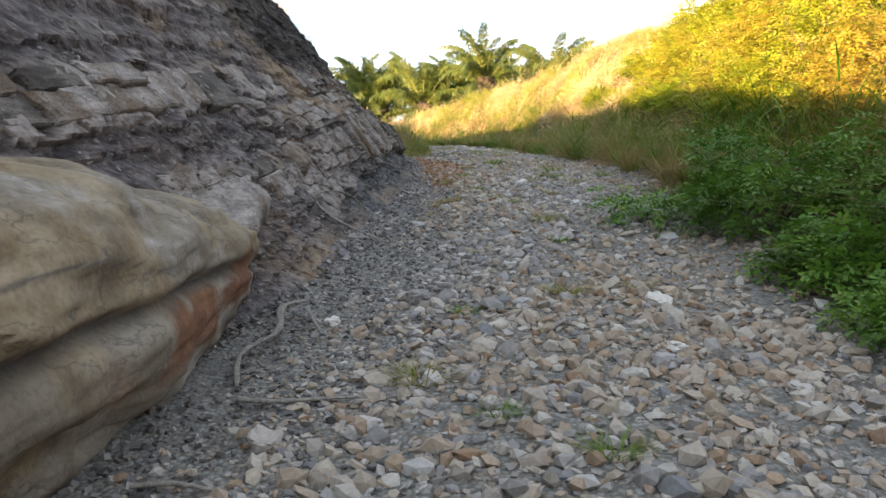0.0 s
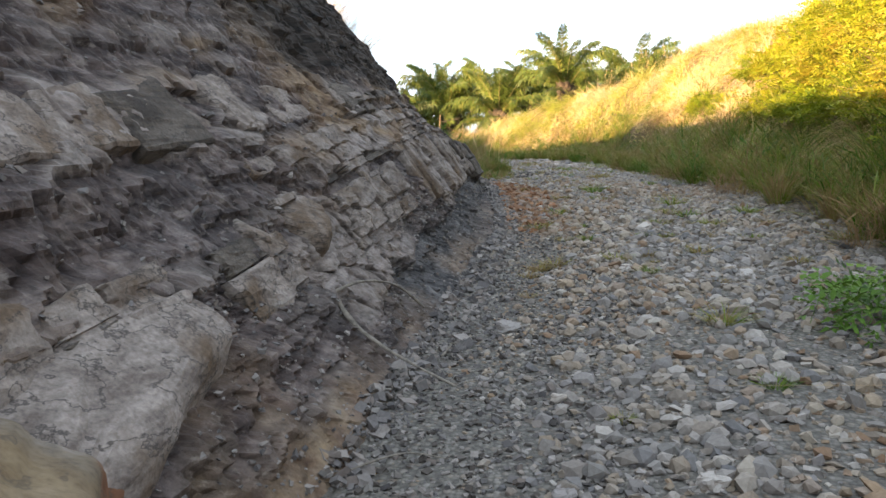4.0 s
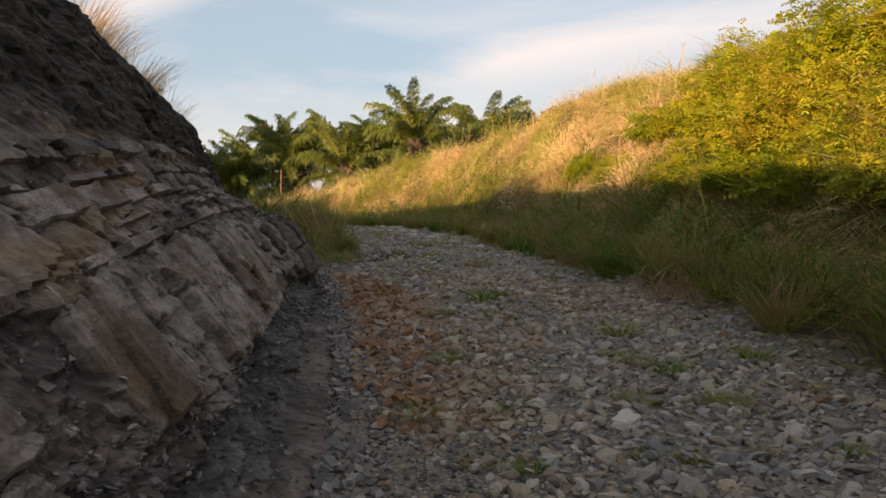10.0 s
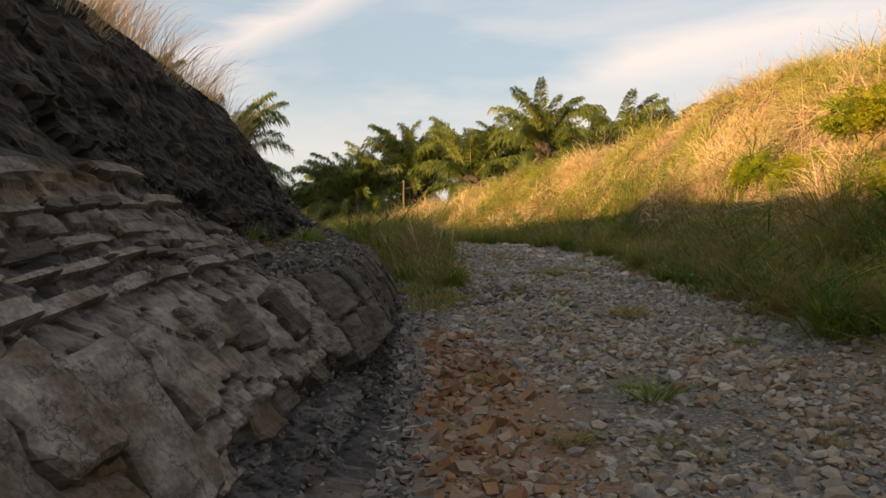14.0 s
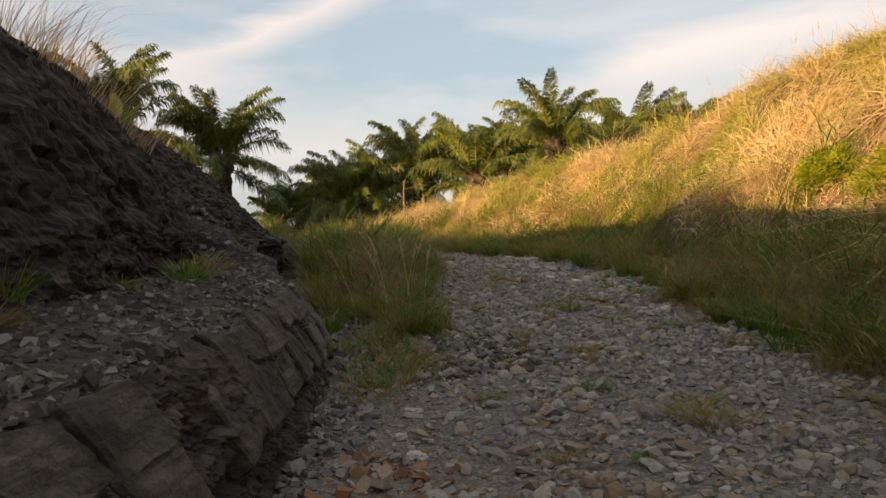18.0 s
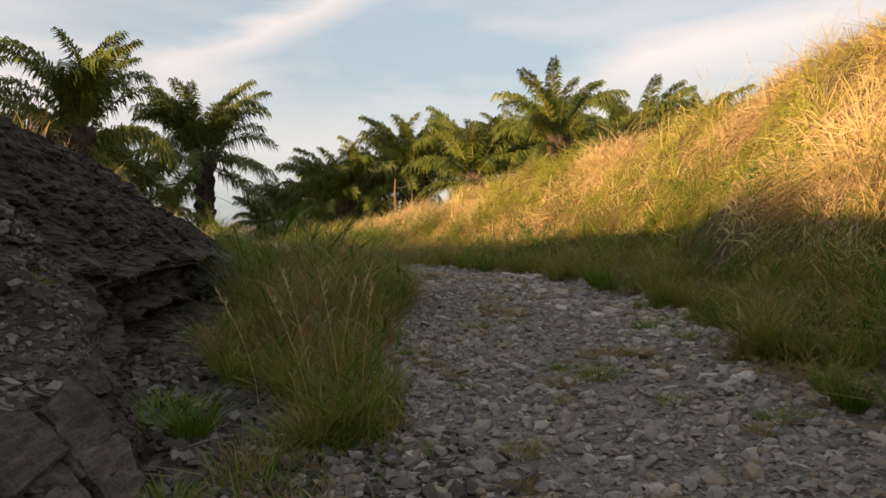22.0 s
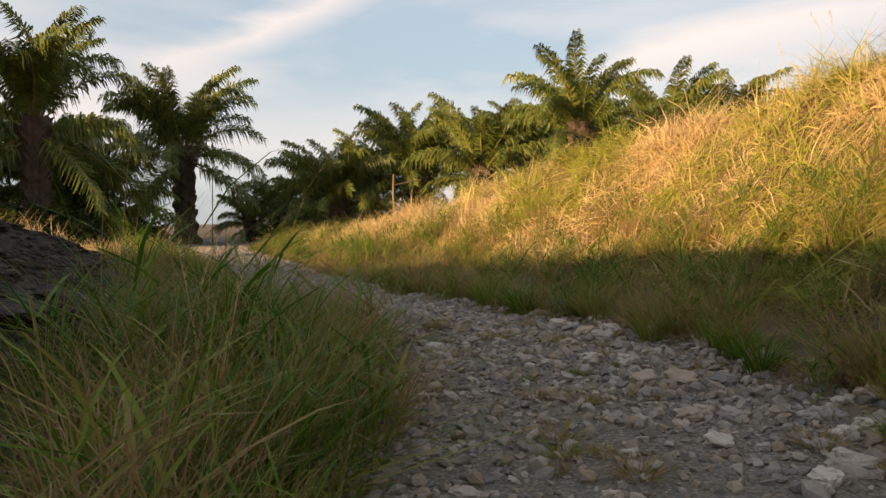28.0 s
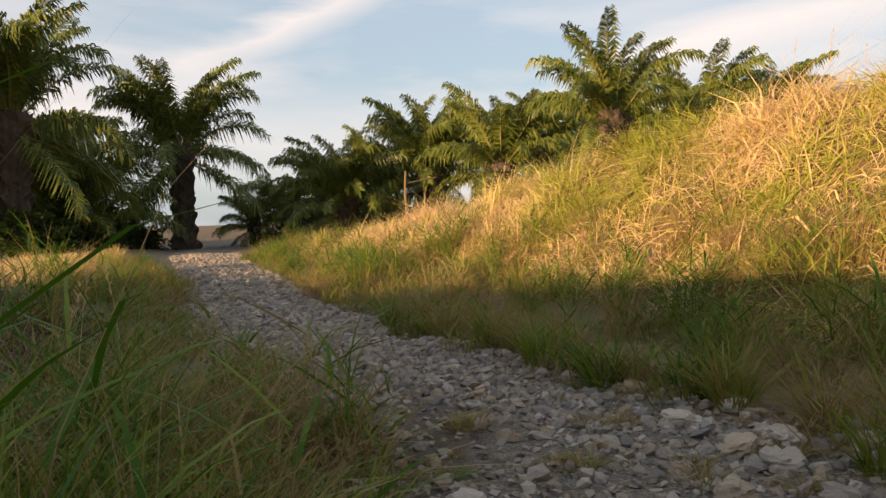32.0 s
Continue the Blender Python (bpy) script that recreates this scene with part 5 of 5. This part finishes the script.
def trunk_mesh(height, radius):
    """A thick trunk covered with the stubs of old fronds, set in spirals."""
    zs = np.linspace(-0.6, height, 30)
    vs, sides = [], 16
    for i, z in enumerate(zs):
        for k in range(sides):
            r = radius * (1 + 0.40 * ((k + i) % 2) * (0.5 + 0.5 * math.sin(k * 2.1 + i * 1.7))) * (1 + 0.35 * smooth(height - 1.4, height, z) + 0.25 * smooth(0.6, -0.3, z))
            t = 2 * math.pi * (k + 0.5 * (i % 2)) / sides
            vs.append((r * math.cos(t), r * math.sin(t), z + 0.10 * ((k + i) % 2)))
    fs = [(i * sides + k, i * sides + (k + 1) % sides, (i + 1) * sides + (k + 1) % sides, (i + 1) * sides + k) for i in range(len(zs) - 1) for k in range(sides)]
    return fast_mesh("trunk", vs, np.array(fs), M_TRUNK, None, False)


def palm(height, count, seed, scale=1.0):
    r = random.Random(seed)
    root = tagged(new("oil_palm"), label="oil palm with arching feathery green fronds and rough trunk", category="palm tree", group="oil palms of the plantation")
    put("trunk", trunk_mesh(height, 0.46), root)
    for i in range(count):
        level = i / (count - 1)
        kind = (0, 1, 2, 3, 5)[min(4, int(level ** 1.35 * 4.6 + r.random() * 0.8))] if r.random() < 0.88 else 4
        fr = put("frond", FRONDS[kind][0], root, pose(0, 0, height - 0.7 * level, 0, 0, i * 137.5 + r.uniform(-14, 14)) @ pose(0.18, 0, 0, r.uniform(-25, 25), r.uniform(-9, 9), 0) @ Matrix.Scale(scale * r.uniform(0.8, 1.1), 4))
        put("rib", FRONDS[kind][1], fr)
    return root


PALM_H = (4.0, 4.6, 3.2)
PALMS = [palm(PALM_H[0], 36, 1, 0.95), palm(PALM_H[1], 38, 2, 1.12), palm(PALM_H[2], 34, 3, 1.0)]
# x, y, height of the heart of the crown, kind, size
PALM_PLAN = [(2.9, 56.8, 5.9, 0, 0.9), (9.3, 72, 6.7, 2, 1.15), (13.3, 74, 6.6, 2, 1.15), (18.5, 76, 5.6, 0, 1.0), (-1.5, 66, 4.8, 0, 1.05), (-5.5, 72, 4.8, 2, 1.2),
             (-7.5, 84, 6.5, 1, 1.0), (-13, 78, 4.0, 0, 1.0), (-16.3, 80, 3.0, 2, 0.8), (-11, 88, 5.2, 0, 1.15), (-10, 70, 3.4, 2, 1.0),
             (-17.2, 76, 2.3, 2, 0.65), (-19.6, 71, 6.8, 1, 1.2), (-21.3, 58, 7.1, 1, 1.2), (-27, 68, 5.0, 0, 1.2), (-30, 76, 5.4, 1, 1.2), (-28, 55, 6.5, 1, 1.2),
             (-36, 66, 5.4, 0, 1.2), (1, 78, 6.0, 0, 1.2), (5, 86, 7.0, 1, 1.0), (-3, 96, 7.0, 1, 1.1), (-17, 100, 4.0, 0, 1.2), (-42, 96, 5.0, 1, 1.2), (6, 66, 4.9, 2, 1.0),
             (-23, 66, 3.2, 2, 1.2), (-27, 61, 3.4, 2, 1.1),
             # added out of view on the left, to cast shade on the left palms
             (-33, 57, 7.6, 1, 1.3), (-31, 47, 7.8, 1, 1.3), (-38, 60, 8.2, 1, 1.3), (-36, 51, 7.8, 1, 1.3), (-28.5, 49, 7.0, 1, 1.2), (-44, 56, 8.6, 1, 1.3)]
for k, (x, y, heart, kind, size) in enumerate(PALM_PLAN):
    copy_thing(PALMS[kind], pose(x, y, heart + 0.6 - PALM_H[kind] * size, 0, 0, 71 * k) @ Matrix.Scale(size, 4))
for src in PALMS:
    for o in (*src.children_recursive, src):
        bpy.data.objects.remove(o)




# ---- shrubs and small things ----
def leaf_cloud(n, radii, leaf, seed, pinnate=False, tone=0.5, hollow=0.55):
    """Leaves through an uneven crown: verts, triangles, tone."""
    r = np.random.default_rng(seed)
    d = r.normal(0, 1, (n, 3))
    d /= np.linalg.norm(d, axis=1)[:, None]
    d[:, 2] = np.abs(d[:, 2]) * 0.9 + 0.02
    lump = 0.50 + 0.85 * vnoise(d[:, 0] * 2.8 + 3 * d[:, 2] + seed, d[:, 1] * 2.8 + 9, seed) + 0.22 * (r.random(n) < 0.10) * r.random(n)
    P = d * (lump * (hollow + (1 - hollow) * r.random(n) ** 0.6))[:, None] * np.array(radii)
    az, el = np.arctan2(d[:, 1], d[:, 0]) + r.normal(0, 0.7, n), r.normal(0.05, 0.45, n)
    fw = np.stack([np.cos(az) * np.cos(el), np.sin(az) * np.cos(el), np.sin(el)], 1)
    side = np.stack([-np.sin(az), np.cos(az), r.normal(0, 0.3, n)], 1)
    ln = leaf * (0.6 + 0.8 * r.random(n))
    tones = tone + 0.35 * (vnoise(P[:, 0] * 2, P[:, 1] * 2 + P[:, 2], seed + 3) - 0.5) + r.normal(0, 0.12, n)
    vs, fs, ts, c = [], [], [], 0
    quad = np.array([(0, 1, 2), (0, 2, 3)])
    steps = [(s, sg) for s in (0.2, 0.55, 0.9) for sg in (-1, 1)] if pinnate else [(0.0, 0)]
    for s, sg in steps:
        if sg:
            b = P + fw * (ln * s)[:, None] - np.array([0, 0, 1.0]) * (ln * 0.25 * s * s)[:, None]
            out = side * sg * 0.8 + fw * 0.45
            l2, w = ln * 0.45 * (1.1 - 0.5 * s), ln * 0.125
            wide = fw
        else:
            b, out, l2, w, wide = P, fw, ln, ln * 0.32, side
        tip = b + out * l2[:, None] - np.array([0, 0, 1.0]) * (l2 * 0.2)[:, None]
        mid = b + out * (l2 * 0.5)[:, None]
        v = np.stack([b, mid + wide * w[:, None], tip, mid - wide * w[:, None]], 1).reshape(-1, 3)
        vs.append(v)
        fs.append((quad[None] + (np.arange(n) * 4)[:, None, None]).reshape(-1, 3) + c)
        ts.append(np.repeat(tones, 4))
        c += len(v)
    return np.concatenate(vs), np.concatenate(fs), np.concatenate(ts)


def shrub(x, y, radii, n, leaf, seed, mat, label, pinnate=False, tone=0.5, name="shrub", group=""):
    root = tagged(new(name), label=label, category="shrub", group=group)
    root.matrix_basis = pose(x, y, float(ground_z(x, y)) - 0.03)
    v, f, t = leaf_cloud(n, radii, leaf, seed, pinnate, tone)
    put("foliage", fast_mesh("foliage", v, f, mat, {"tone": t}), root)
    r = random.Random(seed)
    for k in range(7):
        a = k * 0.9 + r.random()
        end = Vector((math.cos(a) * radii[0] * 0.75, math.sin(a) * radii[1] * 0.75, radii[2] * r.uniform(0.45, 0.95)))
        pts = [Vector((0.03 * math.cos(a), 0.03 * math.sin(a), -0.05)), end * 0.35 + Vector((0, 0, 0.12)), end * 0.7 + Vector((0, 0, 0.08)), end]
        tv, tf = tube(pts, [0.016, 0.012, 0.008, 0.003], 5)
        put("stem", fast_mesh("stem", tv, tf, M_TWIG, None, True), root)
    return root


DARK = "dense dark green leafy shrub spreading onto the gravel"
shrub(2.95, 7.3, (1.25, 1.15, 0.82), 3600, 0.13, 501, M_SHRUB, DARK, True, 0.4)
shrub(2.65, 5.0, (0.62, 0.6, 0.5), 1300, 0.13, 502, M_SHRUB, DARK, True, 0.45)
shrub(2.45, 3.9, (0.45, 0.6, 0.36), 900, 0.12, 503, M_SHRUB, DARK, True, 0.5)
shrub(3.7, 5.6, (1.0, 1.4, 0.85), 1700, 0.15, 504, M_SHRUB, DARK, True, 0.45)
YELLOW = "yellow-green leafy bush in evening sun on the bank"
for k, (x, y, rx, ry, rz, tone) in enumerate([(5.4, 22.2, 0.7, 0.8, 0.6, 0.45), (5.7, 20.7, 0.9, 1.0, 0.85, 0.55), (5.6, 18.8, 1.0, 1.2, 1.05, 0.5), (5.5, 16.8, 1.1, 1.3, 1.15, 0.65), (5.4, 14.8, 1.1, 1.3, 1.2, 0.55),
                                              (5.2, 13.0, 1.2, 1.3, 1.4, 0.7), (5.0, 11.0, 1.2, 1.3, 1.3, 0.55), (6.4, 19.8, 1.2, 1.5, 1.1, 0.6), (6.5, 17.2, 1.3, 1.5, 1.4, 0.5), (6.5, 14.4, 1.4, 1.5, 1.5, 0.6),
                                              (6.3, 11.4, 1.4, 1.5, 1.6, 0.75), (4.9, 9.0, 1.1, 1.2, 1.1, 0.9), (5.0, 19.6, 0.65, 0.8, 0.6, 0.35), (4.9, 17.6, 0.65, 0.8, 0.65, 0.3), (4.8, 15.8, 0.7, 0.9, 0.7, 0.35), (4.8, 14.0, 0.7, 0.9, 0.75, 0.4), (4.7, 12.2, 0.7, 0.9, 0.75, 0.45), (4.9, 23.6, 0.5, 0.6, 0.5, 0.5), (4.6, 25.0, 0.36, 0.42, 0.38, 0.4)]):
    shrub(x, y, (rx, ry, rz), int(2300 * rx * rz) + 500, 0.16, 520 + k, M_BUSH, YELLOW, True, tone, "bush", "bushes on the bank")

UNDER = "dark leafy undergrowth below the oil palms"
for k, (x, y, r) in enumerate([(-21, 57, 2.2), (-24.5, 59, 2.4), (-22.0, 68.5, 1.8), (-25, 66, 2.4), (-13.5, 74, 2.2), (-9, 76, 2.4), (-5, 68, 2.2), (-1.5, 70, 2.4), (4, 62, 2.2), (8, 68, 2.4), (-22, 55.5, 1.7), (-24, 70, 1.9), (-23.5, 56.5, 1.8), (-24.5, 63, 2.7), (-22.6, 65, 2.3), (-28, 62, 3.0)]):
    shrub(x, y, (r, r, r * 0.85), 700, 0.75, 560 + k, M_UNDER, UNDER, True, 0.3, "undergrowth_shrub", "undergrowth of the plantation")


# dry reeds on the ridge
def reed_clump(x, y, z, n, tall, seed):
    r = np.random.default_rng(seed)
    rad, ang = 0.45 * np.sqrt(r.random(n)), r.random(n) * 6.283
    P = np.stack([x + rad * np.cos(ang), y + rad * np.sin(ang), np.full(n, z)], 1)
    v, f, t = blades(P, ang, 0.05 + 0.35 * r.random(n), tall * (0.45 + 0.6 * r.random(n)), 0.003 + 0.005 * r.random(n), 0.95 + r.normal(0, 0.2, n), 0.6)
    put("reed_clump", fast_mesh("reed_clump", v, f, M_STRAW, {"tone": t}), label="tall dry reed clump on the cliff top", category="dry grass", group="reeds on the cliff")


for k, (dx, y, tall) in enumerate([(0.1, 22.2, 0.95), (-0.2, 21.6, 1.1), (-0.6, 21.2, 1.15), (-0.3, 22.6, 0.95), (-1.0, 20.6, 1.1), (-0.5, 20.2, 0.95), (0.1, 19.4, 0.8), (0.1, 23.2, 0.6), (-0.3, 18.6, 0.8), (0.0, 17.8, 0.6), (-0.6, 19.7, 1.0)]):
    y -= 1.9
    x = float(road_left(y) - ridge_run(y)) + dx
    reed_clump(x, y, float(ground_z(x, y)) - 0.03, 380, tall, 600 + k)


def stalk(name, pts, radius, label, mat):
    n = 14
    P = [Vector(p) for p in pts]
    curve = []
    for i in range(n):
        t = i / (n - 1) * (len(P) - 1)
        j = min(int(t), len(P) - 2)
        a, b, c, d = P[max(j - 1, 0)], P[j], P[j + 1], P[min(j + 2, len(P) - 1)]
        u = t - j
        curve.append(0.5 * ((2 * b) + (c - a) * u + (2 * a - 5 * b + 4 * c - d) * u * u + (3 * b - a - 3 * c + d) * u ** 3))
    v, f = tube(curve, [radius * (1.1 - 0.6 * i / n) * (1 + 0.2 * math.sin(i * 2.3)) for i in range(n)], 7)
    mid = np.repeat(np.array([tuple(c) for c in curve]), 7, 0)
    v = mid + (v - mid) * np.array([1.3, 1.3, 0.55])
    put(name, fast_mesh(name, v, f, mat, None, True), label=label, category="dead stalk", group="dead stalks at the cliff foot")


STALK = "bent grey dead palm stalk lying on shale"
stalk("dead_stalk", [(-1.07, 6.8, 1.06), (-0.95, 6.9, 1.10), (-0.8, 7.05, 1.06), (-0.66, 7.12, 0.93)], 0.013, STALK, M_DEAD)
stalk("dead_stalk", [(-1.07, 6.8, 1.05), (-0.92, 6.62, 0.93), (-0.7, 6.45, 0.83), (-0.42, 6.3, 0.73)], 0.012, STALK, M_DEAD)
stalk("dead_stalk", [(-0.76, 4.5, 0.60), (-0.83, 4.22, 0.62), (-0.80, 3.95, 0.55), (-0.90, 3.63, 0.52), (-0.84, 3.3, 0.46)], 0.016, STALK, M_DEAD)
stalk("dead_stalk", [(-0.80, 3.16, 0.45), (-0.66, 3.13, 0.45), (-0.5, 3.16, 0.45), (-0.32, 3.2, 0.45)], 0.016, STALK, M_DEAD)
stalk("dead_stalk", [(-0.73, 4.42, 0.57), (-0.66, 4.2, 0.55), (-0.59, 3.98, 0.53)], 0.008, STALK, M_DEAD)
stalk("dead_stalk", [(-0.96, 2.45, 0.39), (-0.83, 2.47, 0.39), (-0.7, 2.44, 0.38)], 0.014, STALK, M_DEAD)


def fence_post(x, y, tall):
    z = float(ground_z(x, y))
    root = tagged(new("wooden_post"), label="weathered upright wooden post with crooked dead frond in dry grass", category="post")
    root.matrix_basis = pose(x, y, z)
    v, f = tube([(0, 0, -0.3), (0.02, 0, tall * 0.3), (-0.03, 0.01, tall * 0.7), (0.02, 0, tall)], [0.07, 0.062, 0.055, 0.04], 8)
    put("upright", fast_mesh("upright", v, f, M_TWIG, None, True), root)
    # bent rod that stands in for a hanging dead frond
    v, f = tube([(0.0, 0.05, tall - 0.5), (0.5, 0.06, tall - 0.42), (0.9, 0.08, tall - 0.34), (1.3, 0.08, tall - 0.3)], [0.02, 0.03, 0.035, 0.03], 7)
    put("rail", fast_mesh("rail", v, f, M_TRUNK, None, True), root)


fence_post(-5.45, 60.5, 3.05)


def big_leaf(base, way, length, width, mat, tone):
    """One broad oval leaf, folded a little along its midrib."""
    side = way.cross(Vector((0.2, -1, 0.1))).normalized()
    fold = way.cross(side).normalized()
    vs, n = [], 9
    for i in range(n):
        t = i / (n - 1)
        w = width * 0.5 * math.sin(math.pi * min(1, 0.04 + 0.96 * t)) ** 0.7
        c = base + way * (length * t) - fold * (0.10 * length * t * t)
        vs += [c - side * w + fold * w * 0.3, c, c + side * w + fold * w * 0.3]
    return fast_mesh("leaf", np.array([tuple(v) for v in vs]), grid_faces(n, 3), mat, {"tone": np.full(len(vs), tone)}, True)


def sapling(x, y):
    root = tagged(new("sapling"), label="young sapling with broad green and brown leaves on the cliff", category="sapling")
    root.matrix_basis = pose(x, y, float(ground_z(x, y)) - 0.03)
    v, f = tube([(0, 0, -0.1), (0.02, 0, 0.25), (-0.02, 0.02, 0.5), (0.0, 0, 0.62)], [0.016, 0.013, 0.010, 0.006], 6)
    put("stem", fast_mesh("stem", v, f, M_TWIG, None, True), root)
    for k, (way, z, size, tone) in enumerate([((0.9, 0.1, 0.45), 0.58, 0.24, 0.55), ((-0.25, 0.1, 1.0), 0.62, 0.26, 1.0), ((-0.9, 0.2, 0.3), 0.5, 0.2, 0.3), ((0.5, -0.6, 0.2), 0.42, 0.19, 0.2),
                                              ((-0.5, -0.6, 0.3), 0.36, 0.2, 0.3), ((0.7, 0.5, 0.1), 0.33, 0.18, 0.2), ((-0.7, 0.5, 0.1), 0.28, 0.17, 0.1)]):
        put("leaf", big_leaf(Vector((0, 0, z)), Vector(way).normalized(), size, size * 0.5, M_BUSH if tone == 1.0 else M_SHRUB, tone), root)


sapling(-3.75, 21.9)
for k, (x, y, r) in enumerate([(-3.9, 21.5, 0.34), (-4.15, 22.1, 0.42), (-4.3, 22.9, 0.36)]):
    shrub(x, y, (r, r, r * 0.9), 420, 0.10, 640 + k, M_SHRUB, "small dark green shrub on the cliff edge", True, 0.3, "shrub", "shrubs on the cliff edge")


def seed_stalk(x, y, tall, lean, turn, k):
    """A thin dry stem with a narrow seed head and two leaves."""
    z = float(ground_z(x, y))
    root = tagged(new("seed_stalk"), label="thin dry grass stalk with narrow seed head", category="grass stalk", group="dry stalks in the grass")
    root.matrix_basis = pose(x, y, z - 0.02, 0, 0, turn)
    pts = [(lean * tall * t ** 1.8, 0.02 * math.sin(k + 3 * t), tall * t * (1 - 0.15 * lean * t)) for t in (0, 0.25, 0.5, 0.75, 1.0)]
    v, f = tube(pts, [0.0035, 0.003, 0.0025, 0.002, 0.0015], 4)
    put("stem", fast_mesh("stem", v, f, M_STRAW, {"tone": np.full(len(v), 0.6)}, True), root)
    r = np.random.default_rng(700 + k)
    P = np.array([(lean * tall * t ** 1.8, 0.0, tall * t * (1 - 0.15 * lean * t)) for t in 0.78 + 0.22 * r.random(26)])
    v, f, t = blades(P, r.random(26) * 6.283, 0.2 + 0.4 * r.random(26), 0.035 + 0.03 * r.random(26), np.full(26, 0.005), 0.75 + r.normal(0, 0.1, 26), 0.4, True)
    put("seed_head", fast_mesh("seed_head", v, f, M_STRAW, {"tone": t}), root, kind="stuff")


for k, (x, y, tall, lean) in enumerate([(-0.62, 21.9, 0.86, 0.10), (-0.72, 21.75, 0.92, -0.12), (-0.95, 21.9, 0.80, -0.3), (-1.02, 22.3, 0.9, -0.22), (-0.85, 22.4, 0.85, 0.15), (-1.35, 22.2, 0.75, -0.4), (-0.9, 23.0, 0.9, 0.2),
                                        (-1.7, 26.2, 1.1, 0.15), (-2.0, 26.8, 1.15, -0.1), (-2.4, 27.5, 1.1, 0.2), (-3.2, 30.2, 1.1, 0.1), (-3.4, 31.2, 1.0, -0.15), (-2.9, 29.4, 1.1, 0.2)]):
    seed_stalk(x, y, tall, lean, 10 * math.sin(k), k)
for k in range(34):
    y = 21.5 + 17 * ((k * 0.618) % 1)
    seed_stalk(float(road_right(y) + bank_foot(y)) + 4.2 + 1.5 * rng.random(), y, 0.75 + 0.45 * rng.random(), 0.5 * (rng.random() - 0.3), 360 * rng.random(), 20 + k)


# small plants on the rock face: y, height on the face, size
for k, (y, u, size) in enumerate([(7.0, 0.60, 1.6), (7.15, 0.62, 1.2), (16.6, 0.58, 2.0), (17.2, 0.60, 1.6), (19.4, 0.57, 2.2), (19.7, 0.56, 2.0), (19.1, 0.56, 1.8), (18.4, 0.59, 1.4), (20.6, 0.57, 1.6), (21.5, 0.5, 1.6)]):
    X, Y, Z = (float(v[0]) for v in cliff_surface(np.array([y]), np.array([u]))[:3])
    put("grass_tuft", TUFTS[(k * 4) % 9], None, pose(X, Y, Z - 0.01, 0, 15, 50 * k) @ Matrix.Scale(size, 4),
        label="small plant rooted in the dark rock face", category="plant", group="plants on the rock face")

# twigs at the cliff foot
for k, (x, y, turn, size) in enumerate([(-0.75, 5.6, 20, 0.35), (-0.55, 6.9, 70, 0.3), (-0.62, 9.0, -30, 0.4), (-0.45, 11.2, 15, 0.3), (-0.75, 16.2, 50, 0.45), (-1.15, 18.6, -20, 0.5), (-1.3, 19.6, 80, 0.4), (-1.45, 21.0, 35, 0.5), (-0.5, 18.2, 95, 0.6)]):
    a = radians(turn)
    z = float(ground_z(x, y)) + 0.02
    stalk("dead_twig", [(x, y, z), (x + 0.33 * size * math.cos(a), y + 0.33 * size * math.sin(a), z + 0.03), (x + 0.66 * size * math.cos(a + 0.2), y + 0.66 * size * math.sin(a + 0.2), z + 0.02), (x + size * math.cos(a), y + size * math.sin(a), z)],
          0.006, "thin grey dead twig lying among stones", M_DEAD)
